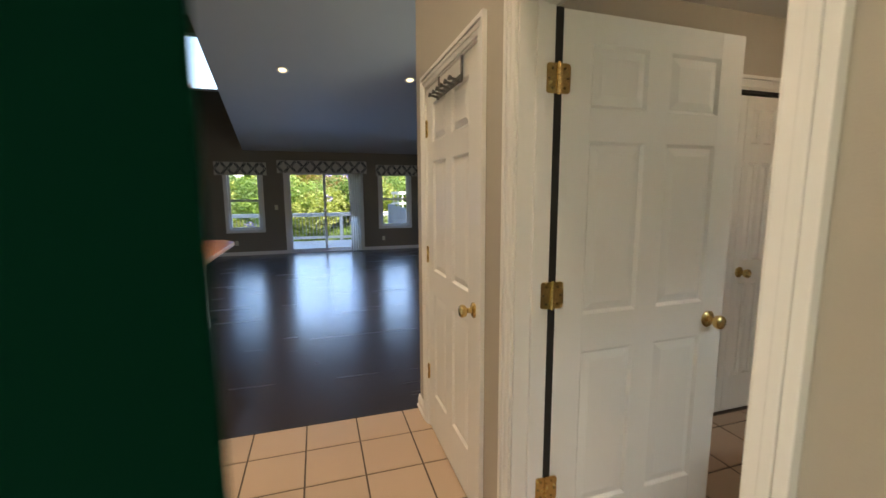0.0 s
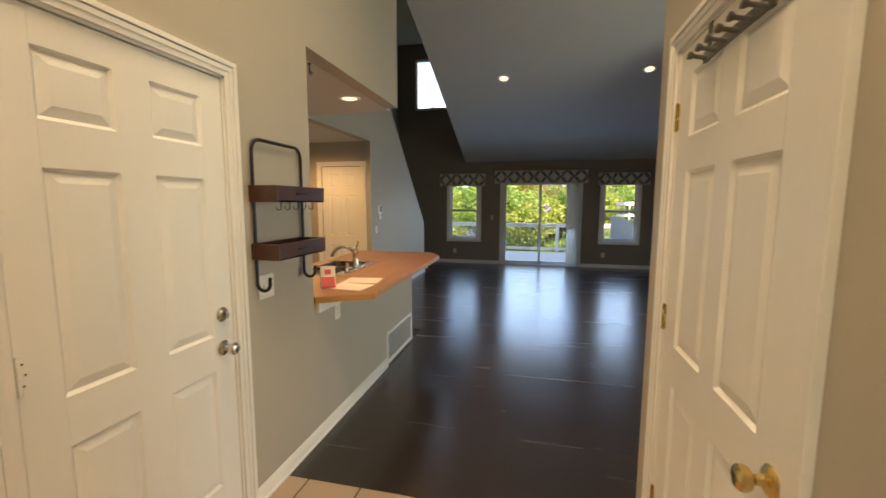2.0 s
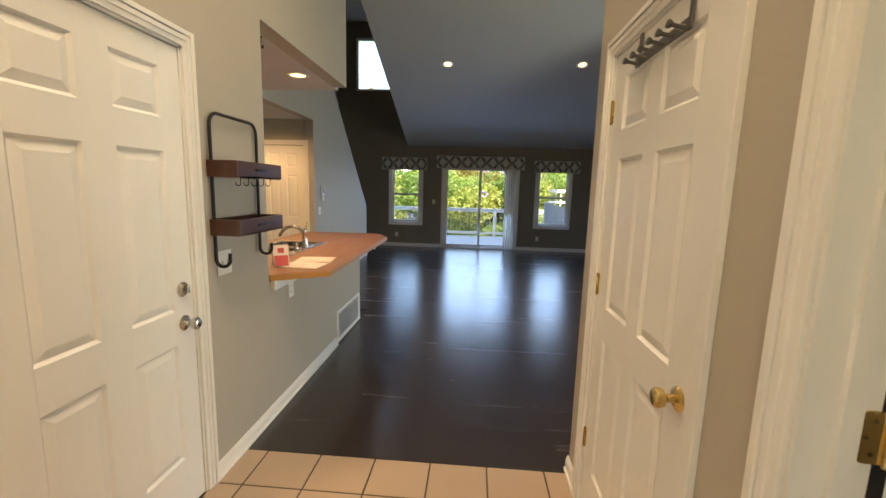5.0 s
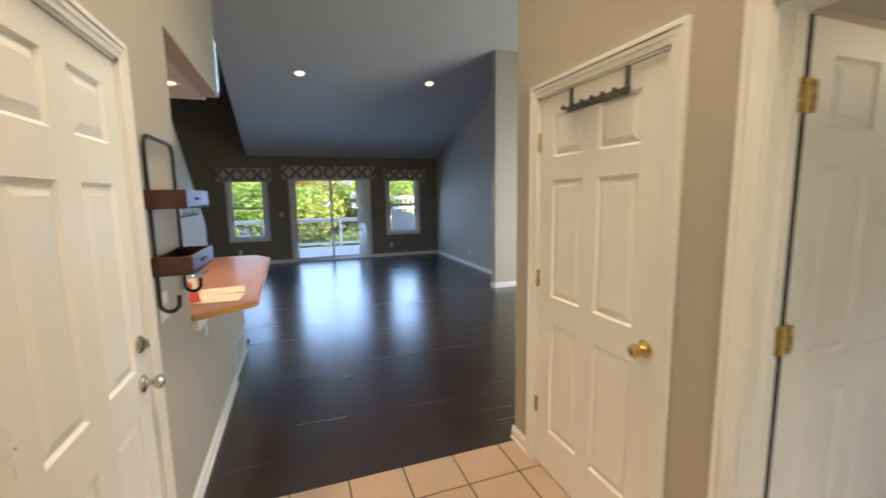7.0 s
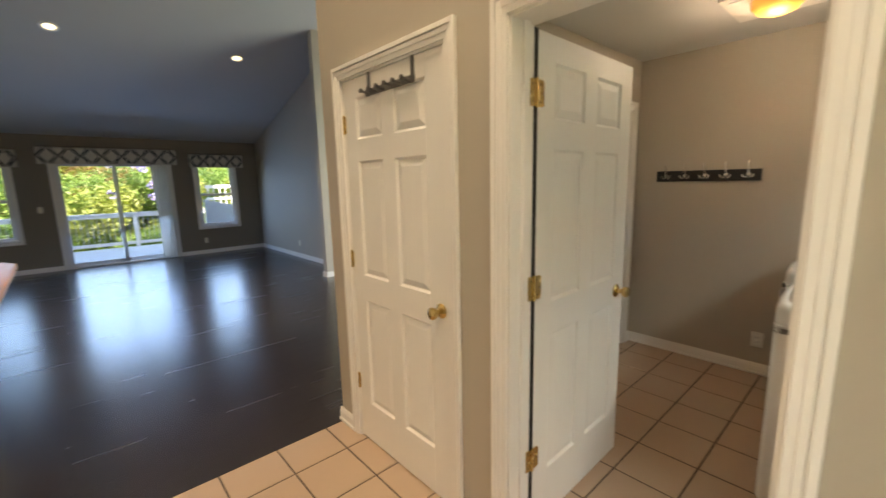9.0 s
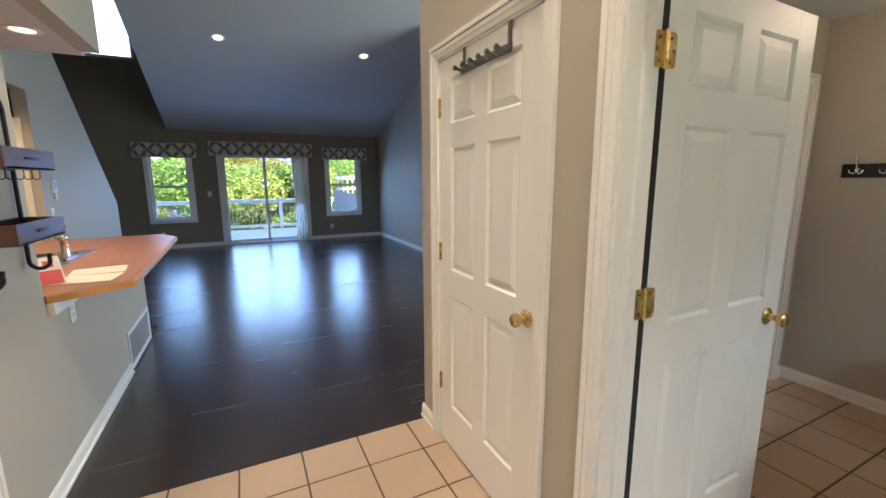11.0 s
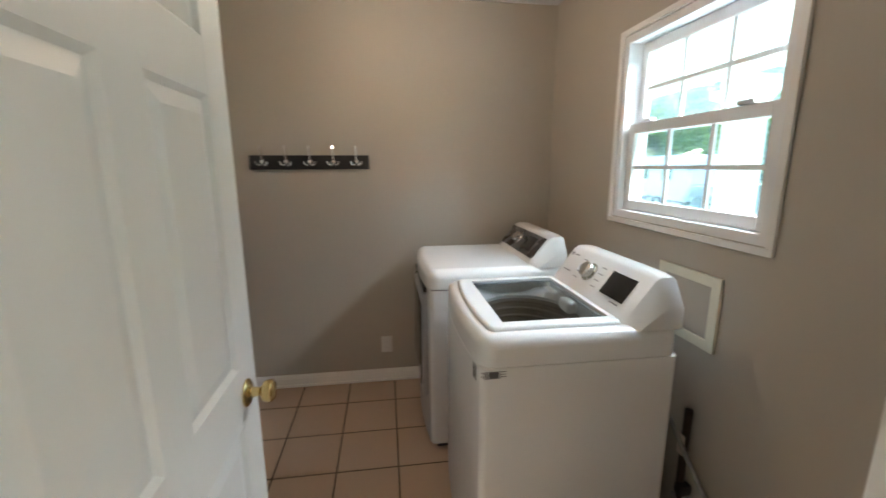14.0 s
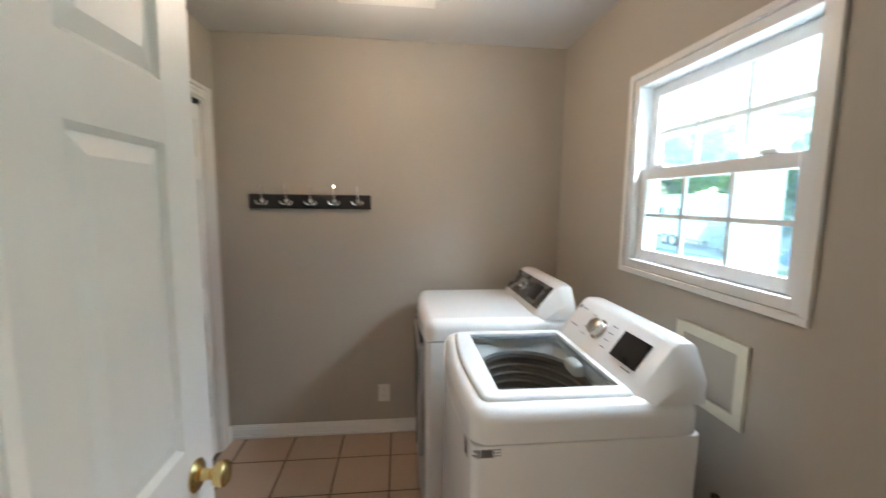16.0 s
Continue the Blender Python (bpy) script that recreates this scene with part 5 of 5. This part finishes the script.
part("stripe", boxes((-2.9, 2.5, 1.098, 1.11, 0.75, 0.95)), BLUEPAINT, tr, smooth=False)
for x in (-0.6, 0.25):
    for s in (-1, 1):
        wheel(tr, x, s * 1.0, 0.34, 0.34)


def leaf_cloud(centres, count, size, rng):
    """Many small bent leaves round the given clump centres, as one mesh."""
    vs, fs = [], []
    tot = sum(r ** 2 for _, r in centres)
    for c, r in centres:
        for _ in range(int(count * r * r / tot)):
            d = Vector((rng.gauss(0, 1), rng.gauss(0, 1), rng.gauss(0, 1))).normalized() * r * (0.55 + 0.5 * rng.random())
            d.z *= 0.8
            p = Vector(c) + d
            u = Vector((rng.gauss(0, 1), rng.gauss(0, 1), rng.gauss(0, 0.6))).normalized()
            v = u.orthogonal().normalized()
            v.rotate(Matrix.Rotation(rng.random() * 6.28, 3, u))
            s = size * (0.6 + 0.8 * rng.random())
            w = u.cross(v) * s * 0.15
            k = len(vs)
            vs += [p - u * s, p + v * s * 0.45 + w, p + u * s, p - v * s * 0.45 + w]
            fs += [(k, k + 1, k + 2), (k, k + 2, k + 3)]
    return vs, fs


def tree(x, y, h, spread, leaf, seed, label, leaf2=None, leaves=5200, size=0.10, low=0.35):
    rng = random.Random(seed)
    t = thing("tree", pose(x, y, -0.75), label, "tree", "garden trees")
    bm = bmesh.new()
    tube(bm, [(0, 0, -0.1), (0.05, 0.03, h * 0.25), (-0.04, 0.06, h * 0.55), (0.03, 0, h * 0.9)], 0.07 + h * 0.008, 8)
    ends = []
    for i in range(9):
        a, z0 = rng.random() * 6.28, h * (low + 0.05 + 0.5 * rng.random())
        L = spread * (0.5 + 0.5 * rng.random())
        e = (math.cos(a) * L, math.sin(a) * L, z0 + h * (0.05 + 0.15 * rng.random()))
        tube(bm, [(0, 0, z0), (e[0] * 0.5, e[1] * 0.5, (z0 + e[2]) / 2 + 0.1), e], 0.03, 6)
        ends.append(e)
    part("trunk", bm, BARK, t)
    cl = [(e, spread * (0.28 + 0.22 * rng.random())) for e in ends]
    for _ in range(16):
        a, q = rng.random() * 6.28, rng.random() ** 0.5 * spread
        cl.append(((math.cos(a) * q, math.sin(a) * q, h * (low + (1 - low) * rng.random() * (1.05 - 0.35 * q / spread))), spread * (0.2 + 0.25 * rng.random())))
    for k, (lm, part_name) in enumerate(((leaf, "crown"), (leaf2 or leaf, "crown"))):
        vs, fs = leaf_cloud(cl[k::2], leaves // 2, size, rng)
        me = bpy.data.meshes.new("crown")
        me.from_pydata(vs, [], fs)
        me.materials.append(lm)
        c = new(part_name, me)
        c.parent = t
    return t


L = LEAVES
for i, (x, y, h, sp, a, b, lab) in enumerate((
        (-4.2, 19, 3.7, 2.2, L[0], L[1], "leafy green tree beyond the deck"), (-1.2, 21, 3.9, 2.4, L[0], L[2], "tall yellow-green tree beyond the deck"),
        (1.4, 20, 3.8, 2.2, L[2], L[3], "tree turning rust and yellow beyond the deck"), (3.6, 22, 4.0, 2.4, L[0], L[2], "bright green tree beyond the deck"),
        (6.4, 20, 3.8, 2.4, L[0], L[1], "leafy green tree beyond the fence"), (-7.2, 21, 4.0, 2.6, L[1], L[4], "dark green tree beyond the deck"),
        (-1.6, 26, 4.4, 3.0, L[1], L[0], "tall green tree at the back"), (2.4, 27, 4.4, 3.0, L[0], L[1], "tall green tree at the back"), (7.5, 27, 4.4, 3.0, L[1], L[0], "tall green tree at the back"),
        (-6.0, 24, 8.6, 2.8, L[4], L[1], "tall dark green tree at the back"),
        (17.0, -21.0, 8, 3.4, L[0], L[1], "leafy green street tree"), (24.0, -23, 9, 4.2, L[1], L[4], "dark green tree across the street"), (32, -23, 9, 4.2, L[1], L[0], "green tree across the street"), (40, -25, 10, 4.6, L[4], L[1], "dark green tree across the street"), (9.5, -20, 8, 3.4, L[1], L[4], "dark green tree across the street"), (13.5, -22, 9, 3.8, L[4], L[1], "dark green tree across the street"), (20.5, -19, 6, 2.6, L[0], L[1], "light green tree beside the driveway"))):
    tree(x, y, h, sp, a, 100 + i, lab, b, leaves=16000 if i < 6 else 7000, size=0.075 if i < 6 else 0.24, low=0.12 if i < 10 else 0.3)
rng = random.Random(7)
for k, lm in enumerate((L[0], L[1], L[2])):
    vs, fs = leaf_cloud([((rng.uniform(-7, 8), rng.uniform(16.6, 18.6), rng.uniform(-0.6, 1.9)), rng.uniform(0.5, 1.0)) for _ in range(34)], 26000, 0.062, rng)
    me = bpy.data.meshes.new("shrubs")
    me.from_pydata(vs, [], fs)
    me.materials.append(lm)
    tagged(new("shrubs", me), "dense mixed green shrubs behind the deck", "shrubs", kind="stuff")

vs, fs = leaf_cloud([((rng.uniform(0.2, 2.2), rng.uniform(16.2, 16.8), rng.uniform(1.0, 2.4)), 0.16) for _ in range(11)] + [((-2.35, 15.9, 0.35), 0.2)], 320, 0.06, rng)
me = bpy.data.meshes.new("flowers")
me.from_pydata(vs, [], fs)
me.materials.append(mat("violet_petals", (0.34, 0.28, 0.62), 0.6, var=0.2))
tagged(new("flowers", me), "violet flowers among the shrubs", "flowers", kind="stuff")

# deck and railing
DZ = -0.20
RAIL_Y = 15.15
deck = structure("deck", boxes((-4.2, 4.4, 10.76, RAIL_Y + 0.15, DZ - 0.2, DZ - 0.025)), RAILM, "grey painted wooden deck", "deck")
bd = mesh_of("deck_board", boxes((-4.2, 4.4, -0.066, 0.066, -0.025, 0.0)), DECKM)
for i in range(32):
    o = new("deck_board", bd)
    o.parent = deck
    o.location = (0.1, 10.83 + i * 0.14, DZ)
rl = thing("deck_railing", pose(0, RAIL_Y, DZ), "weathered white wooden deck railing with balusters", "railing")
part("top_rail", boxes((-4.2, 4.4, -0.07, 0.07, 0.97, 1.01), (-4.2, 4.4, -0.02, 0.02, 0.88, 0.97), bevel=0.004), RAILM, rl, smooth=False)
part("bottom_rail", boxes((-4.2, 4.4, -0.02, 0.02, 0.08, 0.17), bevel=0.004), RAILM, rl, smooth=False)
bal = mesh_of("baluster", boxes((-0.009, 0.009, -0.009, 0.009, 0.10, 0.93)), BALUSTER)
for i in range(72):
    o = new("baluster", bal)
    o.parent = rl
    o.location = (-4.1 + i * 0.118, 0.025, 0)
for x in (-3.9, -1.7, 0.78, 2.9):
    part("post", boxes((x - 0.05, x + 0.05, -0.05, 0.05, -0.6, 1.0), bevel=0.005), RAILM, rl, smooth=False)
fn = thing("privacy_fence", pose(2.15, 12.6, DZ), "pale blue-grey privacy fence panel at the deck's end", "fence")
fb = mesh_of("fence_board", boxes((0.002, 0.138, -0.012, 0.012, 0, 1.0)), FENCEM)
for i in range(12):
    o = new("fence_board", fb)
    o.parent = fn
    o.location = (0.05 + i * 0.14, 0, 0.02)
    o.scale = (1, 1, 1.30 - 0.035 * i)
part("rail", boxes((0, 1.8, -0.05, 0.0, 0.3, 0.39), (0, 1.8, -0.05, 0.0, 0.78, 0.86), bevel=0.004), FENCEM, fn, smooth=False)
part("post", boxes((-0.06, 0.05, -0.05, 0.05, -0.5, 1.36), bevel=0.006), FENCEM, fn, smooth=False)
lt = thing("lattice_screen", pose(2.55, 14.2, -0.75), "white lattice screen behind the fence", "screen")
for i in range(12):
    part("slat", boxes((i * 0.16, i * 0.16 + 0.03, 0, 0.02, 0.3, 2.25)), RAILM, lt, smooth=False)
part("frame", boxes((-0.06, 2.0, -0.01, 0.03, 2.2, 2.3), (-0.06, 2.0, -0.01, 0.03, 1.85, 1.92), (-0.06, 2.0, -0.01, 0.03, 0.0, 0.3), bevel=0.004), RAILM, lt, smooth=False)

# ---- floor pieces ----
cache = {}


def piece(name, w, d, material, parent, x, y, top=0.0, thick=0.009, bevel=0.0025):
    key = (name, round(w, 3), round(d, 3))
    if key not in cache:
        bm = bmesh.new()
        b = bevel
        lo = [bm.verts.new(p) for p in ((0, 0, -thick), (w, 0, -thick), (w, d, -thick), (0, d, -thick))]
        md = [bm.verts.new(p) for p in ((0, 0, -b), (w, 0, -b), (w, d, -b), (0, d, -b))]
        tp = [bm.verts.new(p) for p in ((b, b, 0), (w - b, b, 0), (w - b, d - b, 0), (b, d - b, 0))]
        for p, q in ((lo, md), (md, tp)):
            for i in range(4):
                bm.faces.new((p[i], p[(i + 1) % 4], q[(i + 1) % 4], q[i]))
        bm.faces.new(tp)
        cache[key] = mesh_of(name, bm, material)
    o = new(name, cache[key])
    o.parent = parent
    o.location = (x, y, top)
    return o


def tile_field(x0, x1, y0, y1, gx, gy, pitch=0.305, gap=0.009):
    """Tiles on a square grid through (gx, gy), cut at the field's edges."""
    i0, i1 = math.floor((x0 - gx) / pitch), math.ceil((x1 - gx) / pitch)
    j0, j1 = math.floor((y0 - gy) / pitch), math.ceil((y1 - gy) / pitch)
    for i in range(i0, i1):
        for j in range(j0, j1):
            a, b = max(x0, gx + i * pitch + gap / 2), min(x1, gx + (i + 1) * pitch - gap / 2)
            c, d_ = max(y0, gy + j * pitch + gap / 2), min(y1, gy + (j + 1) * pitch - gap / 2)
            if b - a > 0.015 and d_ - c > 0.015:
                piece("tile", b - a, d_ - c, TILE, floor_tiled, a, c)


tile_field(XW, 0.65, YS, WOOD_Y - 0.004, 0.140, 2.122)
tile_field(0.655, LX1, YS, LY1, 2.60, 0.99)
prng = random.Random(3)
PW, PL = 0.18, 1.22
y = WOOD_Y
while y < YF:
    d_ = min(PW, YF - y)
    x = XW - 0.0 if y < 4.93 else -2.3
    xe = 2.87 if y > 6.25 else 4.6
    x0 = x - prng.random() * PL
    while x0 < xe:
        a, b = max(x, x0), min(xe, x0 + PL)
        if b - a > 0.03:
            piece("plank", b - a - 0.0009, d_ - 0.0009, PLANK, floor, a, y, top=-0.001, thick=0.011, bevel=0.0002)
        x0 += PL
    y += PW
piece("plank", 3.8, 3.4, PLANK, floor, -5.1, 2.73, top=-0.002)
piece("plank", 1.1, 4.4, PLANK, floor, -3.41, 6.18, top=-0.002)
